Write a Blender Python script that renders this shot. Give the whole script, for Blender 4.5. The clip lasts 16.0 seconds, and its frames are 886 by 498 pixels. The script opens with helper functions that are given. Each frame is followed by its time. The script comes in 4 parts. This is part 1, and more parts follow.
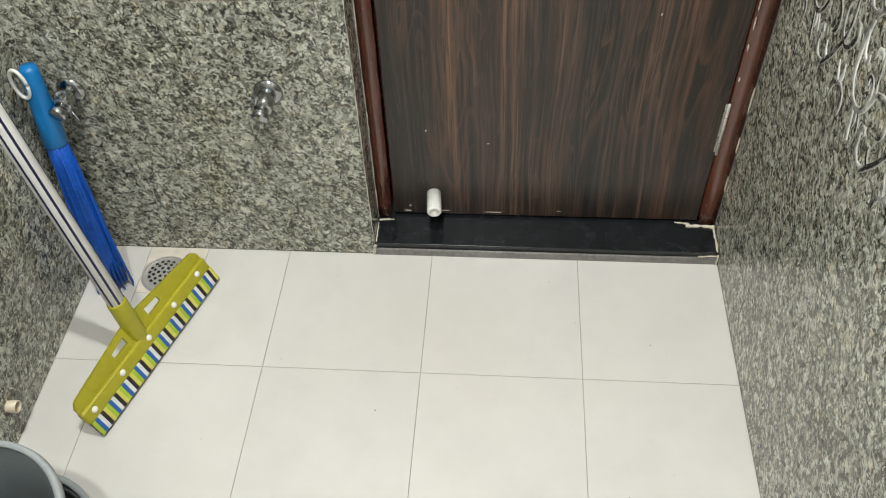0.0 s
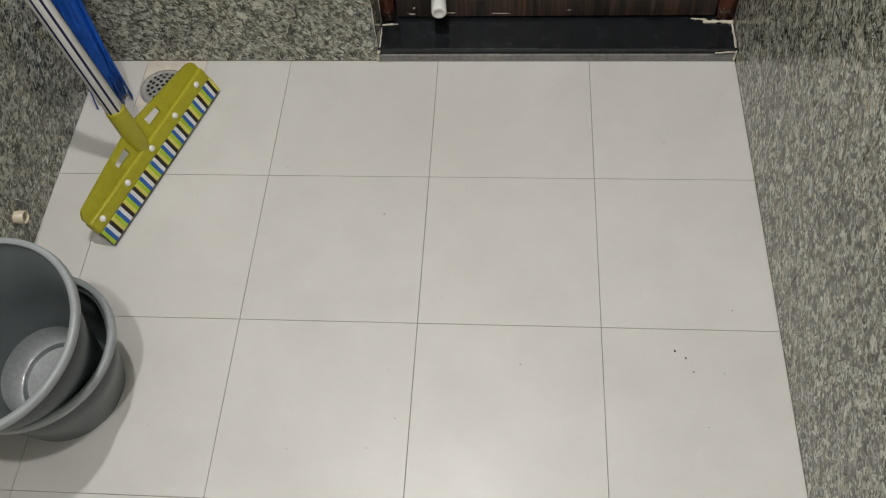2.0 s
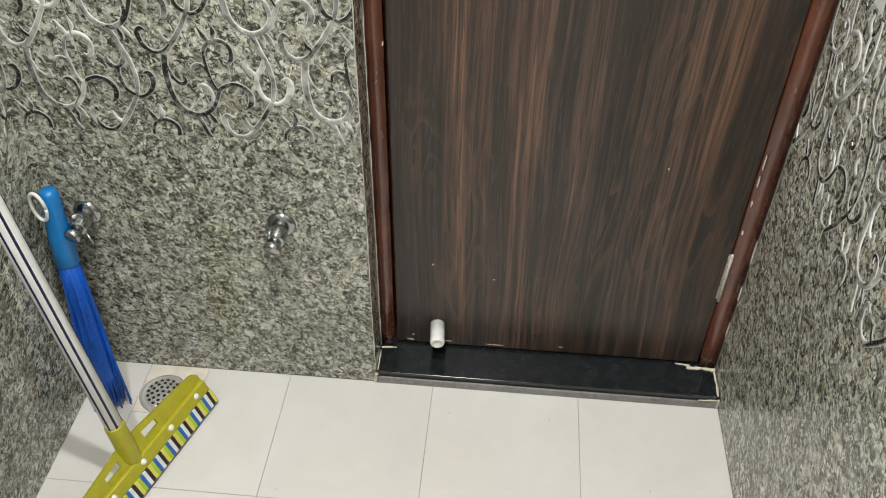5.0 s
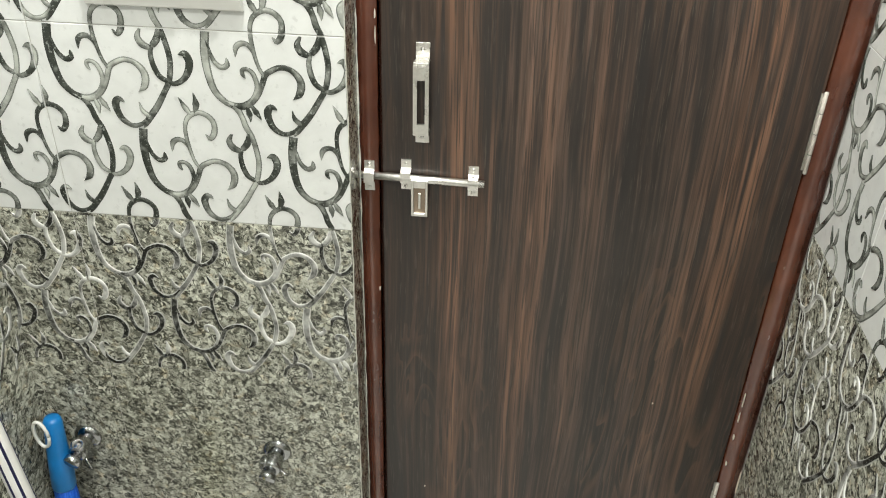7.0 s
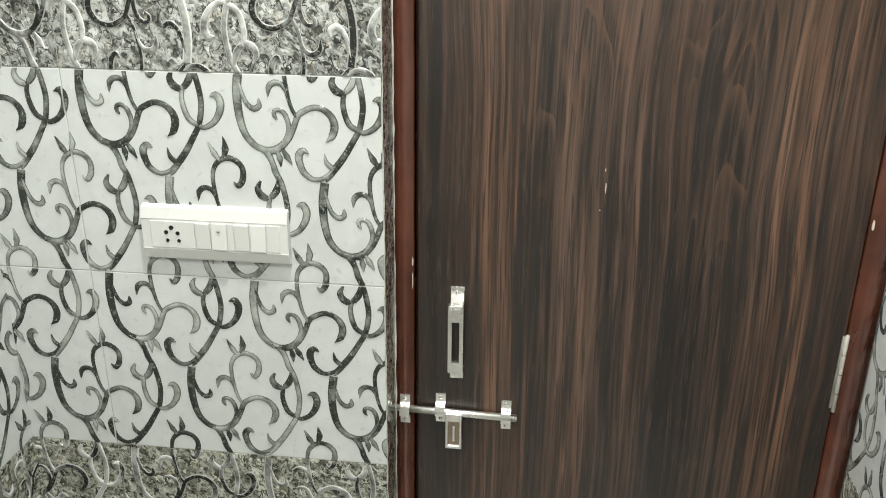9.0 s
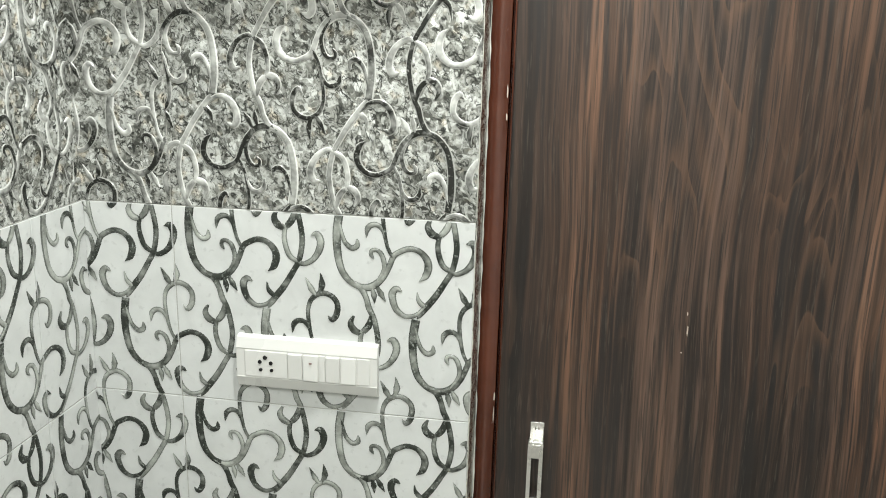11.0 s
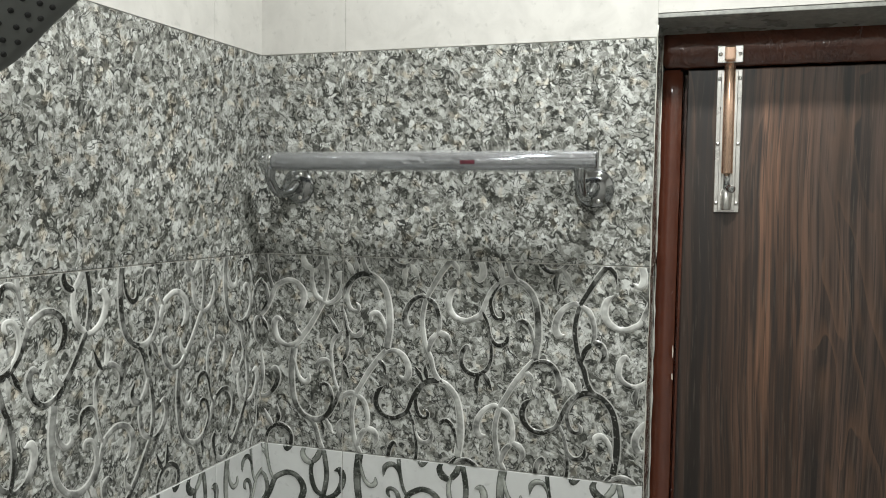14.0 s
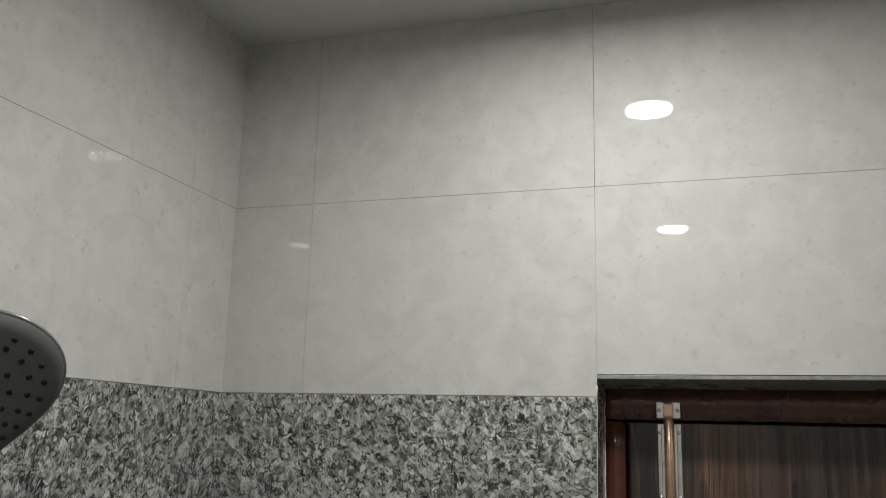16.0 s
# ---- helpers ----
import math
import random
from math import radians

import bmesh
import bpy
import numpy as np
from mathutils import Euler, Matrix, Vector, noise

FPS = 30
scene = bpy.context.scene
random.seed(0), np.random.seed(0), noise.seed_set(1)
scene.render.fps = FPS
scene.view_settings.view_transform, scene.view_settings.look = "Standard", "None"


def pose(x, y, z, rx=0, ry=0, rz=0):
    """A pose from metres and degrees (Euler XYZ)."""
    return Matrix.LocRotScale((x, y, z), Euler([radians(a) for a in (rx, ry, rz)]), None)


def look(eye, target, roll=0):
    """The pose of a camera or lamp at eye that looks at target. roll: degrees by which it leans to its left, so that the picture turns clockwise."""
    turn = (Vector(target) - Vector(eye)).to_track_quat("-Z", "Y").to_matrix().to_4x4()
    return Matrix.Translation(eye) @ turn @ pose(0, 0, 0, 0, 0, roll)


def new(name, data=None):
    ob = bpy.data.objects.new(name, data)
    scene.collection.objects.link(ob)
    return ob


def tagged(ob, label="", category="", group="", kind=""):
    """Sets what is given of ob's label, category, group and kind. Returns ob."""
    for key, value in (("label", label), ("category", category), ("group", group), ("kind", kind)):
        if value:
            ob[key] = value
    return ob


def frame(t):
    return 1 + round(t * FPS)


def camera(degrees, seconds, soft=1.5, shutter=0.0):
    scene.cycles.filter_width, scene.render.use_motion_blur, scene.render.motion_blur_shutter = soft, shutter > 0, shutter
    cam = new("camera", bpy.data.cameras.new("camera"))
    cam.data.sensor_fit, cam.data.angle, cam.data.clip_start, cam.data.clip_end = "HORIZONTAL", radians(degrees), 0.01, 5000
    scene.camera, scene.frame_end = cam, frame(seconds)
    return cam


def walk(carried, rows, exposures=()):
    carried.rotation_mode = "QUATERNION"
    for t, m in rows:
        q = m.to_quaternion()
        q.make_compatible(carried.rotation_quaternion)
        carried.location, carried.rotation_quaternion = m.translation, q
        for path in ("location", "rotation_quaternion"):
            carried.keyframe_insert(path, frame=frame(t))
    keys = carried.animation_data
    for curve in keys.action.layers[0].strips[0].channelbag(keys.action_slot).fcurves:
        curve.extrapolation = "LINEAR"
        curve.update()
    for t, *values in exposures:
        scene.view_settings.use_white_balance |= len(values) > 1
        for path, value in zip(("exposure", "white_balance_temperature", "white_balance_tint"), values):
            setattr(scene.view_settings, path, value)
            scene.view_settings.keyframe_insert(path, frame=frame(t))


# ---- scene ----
cam = camera(54.4, 16.0, soft=1.05)
PATH = [
    (0, (0.146, -1.173, 1.355), (0.008, 0.144, -0.144), -2.8),
    (0.5, (0.152, -1.184, 1.333), (0.02, 0.098, -0.197), -3.1),
    (1, (0.153, -1.2, 1.305), (0.02, -0.004, -0.292), -4.1),
    (1.5, (0.153, -1.217, 1.284), (0.006, -0.1, -0.368), -5.2),
    (2, (0.151, -1.233, 1.267), (-0.005, -0.181, -0.427), -6.2),
    (2.5, (0.155, -1.242, 1.263), (-0.007, -0.233, -0.456), -6.9),
    (3, (0.157, -1.231, 1.269), (0.001, -0.214, -0.446), -6.1),
    (3.5, (0.161, -1.205, 1.297), (0.031, -0.101, -0.366), -4.0),
    (4, (0.144, -1.167, 1.333), (0.024, 0.068, -0.235), -2.0),
    (4.5, (0.132, -1.142, 1.372), (-0.003, 0.217, -0.089), -1.1),
    (4.7, (0.119, -1.137, 1.391), (-0.015, 0.275, -0.02), -0.3),
    (6.8, (0.114, -1.088, 1.57), (-0.013, 0.558, 0.441), 1.8),
    (7, (0.11, -1.089, 1.584), (-0.023, 0.587, 0.501), 1.4),
    (7.5, (0.102, -1.089, 1.617), (-0.055, 0.653, 0.646), 1.2),
    (8, (0.1, -1.084, 1.653), (-0.078, 0.704, 0.775), 0.4),
    (8.5, (0.102, -1.087, 1.672), (-0.102, 0.738, 0.879), -0.2),
    (9, (0.1, -1.089, 1.698), (-0.122, 0.757, 0.961), 0.4),
    (9.2, (0.098, -1.097, 1.694), (-0.13, 0.762, 0.993), 0.9),
    (11.3, (0.02, -1.123, 1.763), (-0.327, 0.786, 1.279), 1.3),
    (11.5, (0.024, -1.123, 1.751), (-0.371, 0.783, 1.291), 1.0),
    (12, (0.006, -1.132, 1.762), (-0.465, 0.764, 1.333), 1.0),
    (12.5, (-0.009, -1.142, 1.781), (-0.57, 0.742, 1.416), 0.6),
    (13, (-0.014, -1.147, 1.802), (-0.617, 0.737, 1.504), 0.8),
    (13.5, (-0.012, -1.148, 1.833), (-0.64, 0.74, 1.632), 0.7),
    (14, (-0.003, -1.149, 1.868), (-0.649, 0.741, 1.758), 0.8),
    (14.5, (-0.01, -1.158, 1.887), (-0.654, 0.735, 1.851), 0.7),
    (15, (-0.005, -1.167, 1.917), (-0.663, 0.721, 1.982), 0.8),
    (15.5, (0.007, -1.178, 1.967), (-0.645, 0.7, 2.186), 0.9),
    (16, (0.054, -1.187, 2.029), (-0.551, 0.672, 2.448), 1.5),
]

EXPOSURES = [(0, 0.72, 6550, 11), (1, 0.35, 6550, 13), (2.5, 0.07, 6600, 15), (3.5, 0.12, 6550, 14), (4, 0.42, 6600, 13), (4.5, 0.68, 6600, 13), (7, 0.74, 6680, 10), (8, 0.46, 6580, 9), (9, 0.31, 6500, 9), (11.5, 0.28, 6400, 9),
             (12.5, -0.16, 6290, 9), (13, -0.21, 6300, 10), (14, -0.66, 6420, 11), (14.5, -0.93, 6420, 12), (15, -1.23, 6400, 12), (16, -1.82, 6450, 12)]
walk(cam, [(t, look(eye, target, roll)) for t, eye, target, roll in PATH], EXPOSURES)

# ---- light ----
world = bpy.data.worlds.new("world")
scene.world = world
world.use_nodes = True
world.node_tree.nodes["Background"].inputs[0].default_value = (0.02, 0.02, 0.02, 1)
world.node_tree.nodes["Background"].inputs[1].default_value = 0.2

WEST, EAST, SOUTH, ROOF = -0.687, 0.583, -2.1, 2.66
JAMB = -0.1135           # the left edge of the door opening, at half its height
LINTEL = 2.107           # its top


def lean(z):
    """The door opening's left side leans a little out of plumb."""
    return 0.0055 * (z / 1.05 - 1)


LAMPS = [(-0.06, -0.42), (-0.07, -1.42)]
LAMP_POWER = (14.5, 13.5)
LAMP_SPREAD = (176, 176)


def lamp_light(x, y, watts, spread):
    data = bpy.data.lights.new("downlight", "AREA")
    data.shape, data.size, data.energy, data.color = "DISK", 0.084, watts, (0.985, 1.0, 0.955)
    data.spread = radians(spread)
    ob = new("downlight_glow", data)
    ob.matrix_world = pose(x, y, ROOF - 0.014)
    return ob


for (lx, ly), watts, spread in zip(LAMPS, LAMP_POWER, LAMP_SPREAD):
    lamp_light(lx, ly, watts, spread)


# ---- materials ----
class Nodes:
    """A short way to write node trees."""

    def __init__(self, name):
        self.mat = bpy.data.materials.new(name)
        self.mat.use_nodes = True
        self.tree = self.mat.node_tree
        self.bsdf = self.tree.nodes["Principled BSDF"]

    def node(self, kind, inputs=None, **settings):
        n = self.tree.nodes.new(kind)
        if "operation" in settings:
            n.operation = settings["operation"]
        if "data_type" in settings:
            n.data_type = settings["data_type"]
        if "blend_type" in settings:
            n.blend_type = settings["blend_type"]
        for key, value in (inputs or {}).items():
            self.plug(n.inputs[key], value)
        return n

    def plug(self, socket, value):
        if isinstance(value, bpy.types.NodeSocket):
            self.tree.links.new(value, socket)
        else:
            socket.default_value = value

    def place(self, scale=(1, 1, 1), turn=(0, 0, 0), local=False):
        if local:
            src = self.node("ShaderNodeTexCoord").outputs["Object"]
        else:
            src = self.node("ShaderNodeNewGeometry").outputs["Position"]
        return self.node("ShaderNodeMapping", {"Vector": src, "Scale": scale, "Rotation": [radians(a) for a in turn]}).outputs[0]

    def noise(self, vec, scale, detail=3.0, rough=0.55, distort=0.0):
        return self.node("ShaderNodeTexNoise", {"Vector": vec, "Scale": scale, "Detail": detail, "Roughness": rough, "Distortion": distort})

    def ramp(self, fac, stops, interp="LINEAR"):
        n = self.node("ShaderNodeValToRGB", {"Fac": fac})
        n.color_ramp.interpolation = interp
        e = n.color_ramp.elements
        while len(e) < len(stops):
            e.new(0.5)
        for el, (p, c) in zip(e, stops):
            el.position = p
            el.color = (*c, 1) if isinstance(c, tuple) else (c, c, c, 1)
        return n.outputs[0]

    def mix(self, fac, a, b, how="MIX"):
        n = self.node("ShaderNodeMix", data_type="RGBA", blend_type=how)
        self.plug(n.inputs[0], fac)
        for sock, v in ((n.inputs[6], a), (n.inputs[7], b)):
            self.plug(sock, (*v, 1) if isinstance(v, tuple) and len(v) == 3 else v)
        return n.outputs[2]

    def maths(self, op, a, b=0.0):
        n = self.node("ShaderNodeMath", operation=op)
        self.plug(n.inputs[0], a)
        self.plug(n.inputs[1], b)
        return n.outputs[0]

    def bump(self, height, strength=0.2, distance=0.001):
        n = self.node("ShaderNodeBump", {"Height": height, "Strength": strength, "Distance": distance})
        self.plug(self.bsdf.inputs["Normal"], n.outputs[0])

    def done(self, color=None, rough=None, metal=None, **more):
        for key, v in (("Base Color", color), ("Roughness", rough), ("Metallic", metal)):
            if v is not None:
                self.plug(self.bsdf.inputs[key], (*v, 1) if isinstance(v, tuple) and len(v) == 3 else v)
        for key, v in more.items():
            self.plug(self.bsdf.inputs[key.replace("_", " ")], v)
        return self.mat


def plain(name, color, rough, metal=0.0, vary=0.12, scale=60.0, bump=0.0, **more):
    n = Nodes(name)
    v = n.place()
    a = n.noise(v, scale, 4).outputs["Fac"]
    b = n.noise(v, scale * 0.12, 3).outputs["Fac"]
    k = n.maths("ADD", n.maths("MULTIPLY", a, 0.5), n.maths("MULTIPLY", b, 0.5))
    lo = tuple(c * (1 - vary) for c in color)
    hi = tuple(min(1, c * (1 + vary)) for c in color)
    col = n.ramp(k, [(0.35, lo), (0.65, hi)])
    if bump:
        n.bump(a, bump, 0.0006)
    return n.done(col, n.ramp(b, [(0.3, rough * 0.8), (0.7, min(1, rough * 1.2))]), metal, **more)


def granite(name, tint):
    """Printed stone: a close mosaic of soft comma-shaped chips from near black to pale grey."""
    n = Nodes(name)
    v = n.place()
    xyz = n.node("ShaderNodeSeparateXYZ", {0: v})
    flat = n.node("ShaderNodeCombineXYZ", {0: n.maths("SUBTRACT", xyz.outputs[0], xyz.outputs[1]), 2: xyz.outputs[2]}).outputs[0]

    def slanted(angle, long, across):
        turned = n.node("ShaderNodeMapping", {"Vector": flat, "Rotation": (0, radians(angle), 0)}).outputs[0]
        return n.node("ShaderNodeMapping", {"Vector": turned, "Scale": (long, 1, across)}).outputs[0]

    def chips(vec, size, warp_scale, amount):
        warp = n.noise(vec, warp_scale, 1.5).outputs["Color"]
        off = n.node("ShaderNodeVectorMath", {0: warp, 1: (0.5, 0.5, 0.5)}, operation="SUBTRACT").outputs[0]
        off = n.node("ShaderNodeVectorMath", {0: off, "Scale": amount}, operation="SCALE").outputs[0]
        p = n.node("ShaderNodeVectorMath", {0: vec, 1: off}, operation="ADD").outputs[0]
        cell = n.node("ShaderNodeTexVoronoi", {"Vector": p, "Scale": size})
        cell.feature = "SMOOTH_F1"
        cell.inputs["Smoothness"].default_value = 0.22
        return n.node("ShaderNodeSeparateColor", {0: cell.outputs["Color"]})

    big = chips(slanted(-40, 0.88, 1.05), 100.0, 58, 0.036)
    small = chips(slanted(-75, 0.92, 1.05), 168.0, 84, 0.022)
    c = n.noise(v, 34, 2).outputs["Fac"]
    d = n.noise(v, 4.5, 3).outputs["Fac"]
    fine = n.noise(v, 320, 2, 0.6).outputs["Fac"]
    one = n.ramp(big.outputs[0], [(0.08, (0.03, 0.031, 0.027)), (0.30, (0.11, 0.112, 0.10)), (0.52, (0.23, 0.232, 0.21)), (0.74, (0.36, 0.365, 0.34)), (0.95, (0.54, 0.55, 0.525))])
    two = n.ramp(small.outputs[0], [(0.10, (0.035, 0.036, 0.031)), (0.34, (0.12, 0.122, 0.108)), (0.55, (0.225, 0.226, 0.205)), (0.76, (0.34, 0.343, 0.32)), (0.95, (0.56, 0.57, 0.54))])
    col = n.mix(n.ramp(c, [(0.42, 0.0), (0.58, 1.0)]), one, two)
    col = n.mix(0.30, col, n.mix(1.0, one, two, "SCREEN"))
    vein = n.noise(slanted(-55, 0.9, 1.1), 56, 1.5, 0.5, 1.6).outputs["Fac"]
    broken = n.ramp(n.noise(v, 58, 1).outputs["Fac"], [(0.40, 0.0), (0.50, 1.0)])
    dark = n.maths("MULTIPLY", n.ramp(vein, [(0.38, 0.0), (0.41, 0.95), (0.44, 0.95), (0.47, 0.0)]), broken)
    col = n.mix(dark, col, (0.024, 0.025, 0.022))
    hook = n.noise(slanted(20, 1.0, 0.8), 76, 1.0, 0.5, 2.0).outputs["Fac"]
    col = n.mix(n.ramp(hook, [(0.395, 0.0), (0.42, 0.9), (0.445, 0.0)]), col, (0.03, 0.031, 0.027))
    col = n.mix(n.ramp(vein, [(0.585, 0.0), (0.61, 0.6), (0.64, 0.0)]), col, (0.56, 0.57, 0.54))
    tan = n.noise(v, 52, 1).outputs["Fac"]
    col = n.mix(n.ramp(tan, [(0.58, 0.0), (0.72, 0.6)]), col, n.mix(1.0, col, (1.14, 0.98, 0.80), "MULTIPLY"))
    col = n.mix(1.0, col, n.ramp(fine, [(0.3, 0.92), (0.7, 1.08)]), "MULTIPLY")
    col = n.mix(1.0, col, n.ramp(d, [(0.3, 0.85), (0.7, 1.15)]), "MULTIPLY")
    col = n.mix(1.0, col, tint, "MULTIPLY")
    n.bump(n.noise(v, 30, 2).outputs["Fac"], 0.05, 0.0006)
    return n.done(col, n.ramp(d, [(0.3, 0.16), (0.7, 0.22)]), 0.0)


def white_marble(name, tint, cloudy):
    n = Nodes(name)
    v = n.place()
    a = n.noise(v, 22, 5, 0.6, 0.6).outputs["Fac"]
    b = n.noise(v, 4, 3, 0.5, 0.8).outputs["Fac"]
    fleck = n.noise(v, 75, 3, 0.6).outputs["Fac"]
    lo = tuple(c * (1 - cloudy) for c in tint)
    col = n.mix(n.ramp(a, [(0.35, 0.0), (0.62, 1.0)]), lo, tint)
    col = n.mix(n.ramp(b, [(0.4, 0.0), (0.7, 0.35)]), col, tuple(c * (1 - cloudy * 0.7) for c in tint))
    col = n.mix(n.ramp(fleck, [(0.30, 0.6), (0.40, 0.0)]), col, tuple(c * 0.72 for c in tint))
    n.bump(n.noise(v, 14, 2).outputs["Fac"], 0.04, 0.0008)
    return n.done(col, n.ramp(a, [(0.3, 0.006), (0.7, 0.014)]), 0.0, Specular_IOR_Level=0.75)


def floor_tile():
    n = Nodes("floor_ceramic")
    v = n.place()
    a = n.noise(v, 7, 4, 0.6).outputs["Fac"]
    b = n.noise(v, 1.8, 3).outputs["Fac"]
    grime = n.noise(v, 160, 2, 0.5).outputs["Fac"]
    rnd = n.node("ShaderNodeObjectInfo").outputs["Random"]
    col = n.mix(n.ramp(a, [(0.3, 0.0), (0.7, 1.0)]), (0.60, 0.588, 0.562), (0.66, 0.65, 0.626))
    col = n.mix(n.ramp(b, [(0.5, 0.0), (0.75, 0.45)]), col, (0.56, 0.52, 0.465))
    col = n.mix(n.ramp(grime, [(0.22, 0.35), (0.28, 0.0)]), col, (0.45, 0.42, 0.36))
    col = n.mix(0.5, col, n.mix(1.0, col, n.ramp(rnd, [(0, 0.95), (1, 1.03)]), "MULTIPLY"))
    n.bump(n.noise(v, 240, 2).outputs["Fac"], 0.06, 0.0004)
    return n.done(col, n.ramp(b, [(0.3, 0.3), (0.7, 0.42)]), 0.0)


def laminate():
    """Dark walnut laminate with an upright streaked grain."""
    n = Nodes("walnut_laminate")
    v = n.place((1, 1, 1))
    sway = n.noise(n.place((1.6, 1, 0.6)), 3.0, 1.5, 0.4).outputs["Fac"]
    off = n.node("ShaderNodeCombineXYZ", {0: n.maths("MULTIPLY", n.maths("SUBTRACT", sway, 0.5), 0.040)}).outputs[0]
    p = n.node("ShaderNodeVectorMath", {0: v, 1: off}, operation="ADD").outputs[0]

    def streak(sx, sz, scale, detail):
        m = n.node("ShaderNodeMapping", {"Vector": p, "Scale": (sx, 1, sz)}).outputs[0]
        return n.noise(m, scale, detail, 0.6).outputs["Fac"]

    wide = streak(1, 0.05, 7, 3)
    mid = streak(1, 0.035, 24, 4)
    fine = streak(1, 0.018, 120, 4)
    pores = streak(1, 0.045, 380, 2)
    black = streak(1, 0.028, 46, 3)
    arch = n.node("ShaderNodeMapping", {"Vector": p, "Scale": (1, 1, 0.13)}).outputs[0]
    figure = n.noise(arch, 11, 2, 0.5, 1.6).outputs["Fac"]
    rings = n.maths("FRACT", n.maths("MULTIPLY", figure, 9.0))
    col = n.ramp(wide, [(0.33, (0.024, 0.0165, 0.0135)), (0.5, (0.043, 0.0255, 0.018)), (0.67, (0.092, 0.046, 0.026))])
    across = n.node("ShaderNodeSeparateXYZ", {0: p}).outputs[0]
    across = n.maths("MULTIPLY", n.maths("ADD", across, 0.08), 1 / 0.63)
    bands = n.ramp(across, [(0.0, 0.5), (0.11, 0.6), (0.19, 1.5), (0.26, 1.05), (0.34, 1.65), (0.48, 1.5), (0.57, 0.8), (0.68, 1.05), (0.8, 1.4), (0.9, 0.9), (1.0, 0.8)])
    col = n.mix(1.0, col, bands, "MULTIPLY")
    col = n.mix(1.0, col, n.ramp(mid, [(0.34, 0.5), (0.5, 0.95), (0.66, 1.5)]), "MULTIPLY")
    col = n.mix(1.0, col, n.ramp(fine, [(0.36, 0.30), (0.5, 0.95), (0.62, 1.7)]), "MULTIPLY")
    hair = streak(1, 0.022, 300, 2)
    col = n.mix(n.ramp(hair, [(0.54, 0.0), (0.62, 0.75)]), col, (0.012, 0.009, 0.008))
    col = n.mix(n.ramp(black, [(0.55, 0.0), (0.62, 0.8)]), col, (0.011, 0.009, 0.0085))
    patch = n.ramp(n.noise(n.place((1, 1, 0.3)), 5.5, 1).outputs["Fac"], [(0.48, 0.0), (0.58, 1.0)])
    line = n.maths("MULTIPLY", n.ramp(rings, [(0.0, 0.0), (0.55, 0.0), (0.95, 0.34), (1.0, 0.0)]), patch)
    col = n.mix(line, col, (0.17, 0.09, 0.05))
    col = n.mix(n.ramp(pores, [(0.60, 0.0), (0.70, 0.4)]), col, (0.10, 0.08, 0.062))
    cast = n.noise(n.place(), 3, 2).outputs["Fac"]
    col = n.mix(n.ramp(cast, [(0.45, 0.0), (0.7, 0.15)]), col, (0.055, 0.05, 0.045))
    n.bump(fine, 0.12, 0.0004)
    return n.done(col, n.ramp(wide, [(0.3, 0.36), (0.7, 0.44)]), 0.0, Specular_IOR_Level=0.7)


def frame_paint(name, relief):
    n = Nodes(name)
    v = n.place((1, 1, 0.35))
    a = n.noise(v, 60, 4).outputs["Fac"]
    b = n.noise(n.place(), 9, 3).outputs["Fac"]
    col = n.mix(n.ramp(b, [(0.35, 0.0), (0.7, 1.0)]), (0.072, 0.021, 0.0115), (0.125, 0.038, 0.020))
    n.bump(n.noise(n.place((0.8, 1, 0.55)), 85, 3, 0.55, 0.3).outputs["Fac"], relief, 0.0035)
    return n.done(col, n.ramp(a, [(0.3, 0.17), (0.7, 0.28)]), 0.0, Specular_IOR_Level=1.0)


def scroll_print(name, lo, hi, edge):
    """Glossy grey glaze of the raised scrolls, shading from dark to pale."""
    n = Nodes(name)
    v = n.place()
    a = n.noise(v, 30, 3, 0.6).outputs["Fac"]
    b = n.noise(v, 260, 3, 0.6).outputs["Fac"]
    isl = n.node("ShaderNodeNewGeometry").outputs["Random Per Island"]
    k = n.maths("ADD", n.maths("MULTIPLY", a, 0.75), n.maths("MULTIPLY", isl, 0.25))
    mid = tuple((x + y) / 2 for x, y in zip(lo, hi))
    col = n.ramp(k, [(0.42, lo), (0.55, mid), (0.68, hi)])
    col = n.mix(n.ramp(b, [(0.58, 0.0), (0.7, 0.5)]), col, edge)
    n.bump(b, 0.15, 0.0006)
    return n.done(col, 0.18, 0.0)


M_GRANITE = granite("granite_print_olive", (1.085, 1.085, 0.99))
M_GRANITE_HIGH = granite("granite_print_grey", (1.06, 1.07, 1.08))
M_WHITE = white_marble("white_marble_print", (0.685, 0.70, 0.69), 0.10)
M_UPPER = white_marble("ivory_marble_print", (0.62, 0.61, 0.577), 0.125)
M_FLOOR = floor_tile()
M_DOOR = laminate()
M_FRAME = frame_paint("oxblood_gloss_paint", 0.14)
M_FRAME_CRACKED = frame_paint("oxblood_cracked_paint", 0.9)
M_SCROLL = scroll_print("scroll_glaze_grey", (0.03, 0.035, 0.029), (0.42, 0.44, 0.405), (0.50, 0.53, 0.50))
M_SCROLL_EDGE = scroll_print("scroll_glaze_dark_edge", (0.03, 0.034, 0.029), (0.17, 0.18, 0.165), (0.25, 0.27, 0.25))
M_SCROLL_PALE = scroll_print("scroll_glaze_mixed", (0.016, 0.017, 0.014), (0.62, 0.63, 0.60), (0.45, 0.46, 0.43))
M_SCROLL_STEM = scroll_print("scroll_glaze_stem", (0.022, 0.023, 0.02), (0.46, 0.47, 0.445), (0.46, 0.47, 0.44))
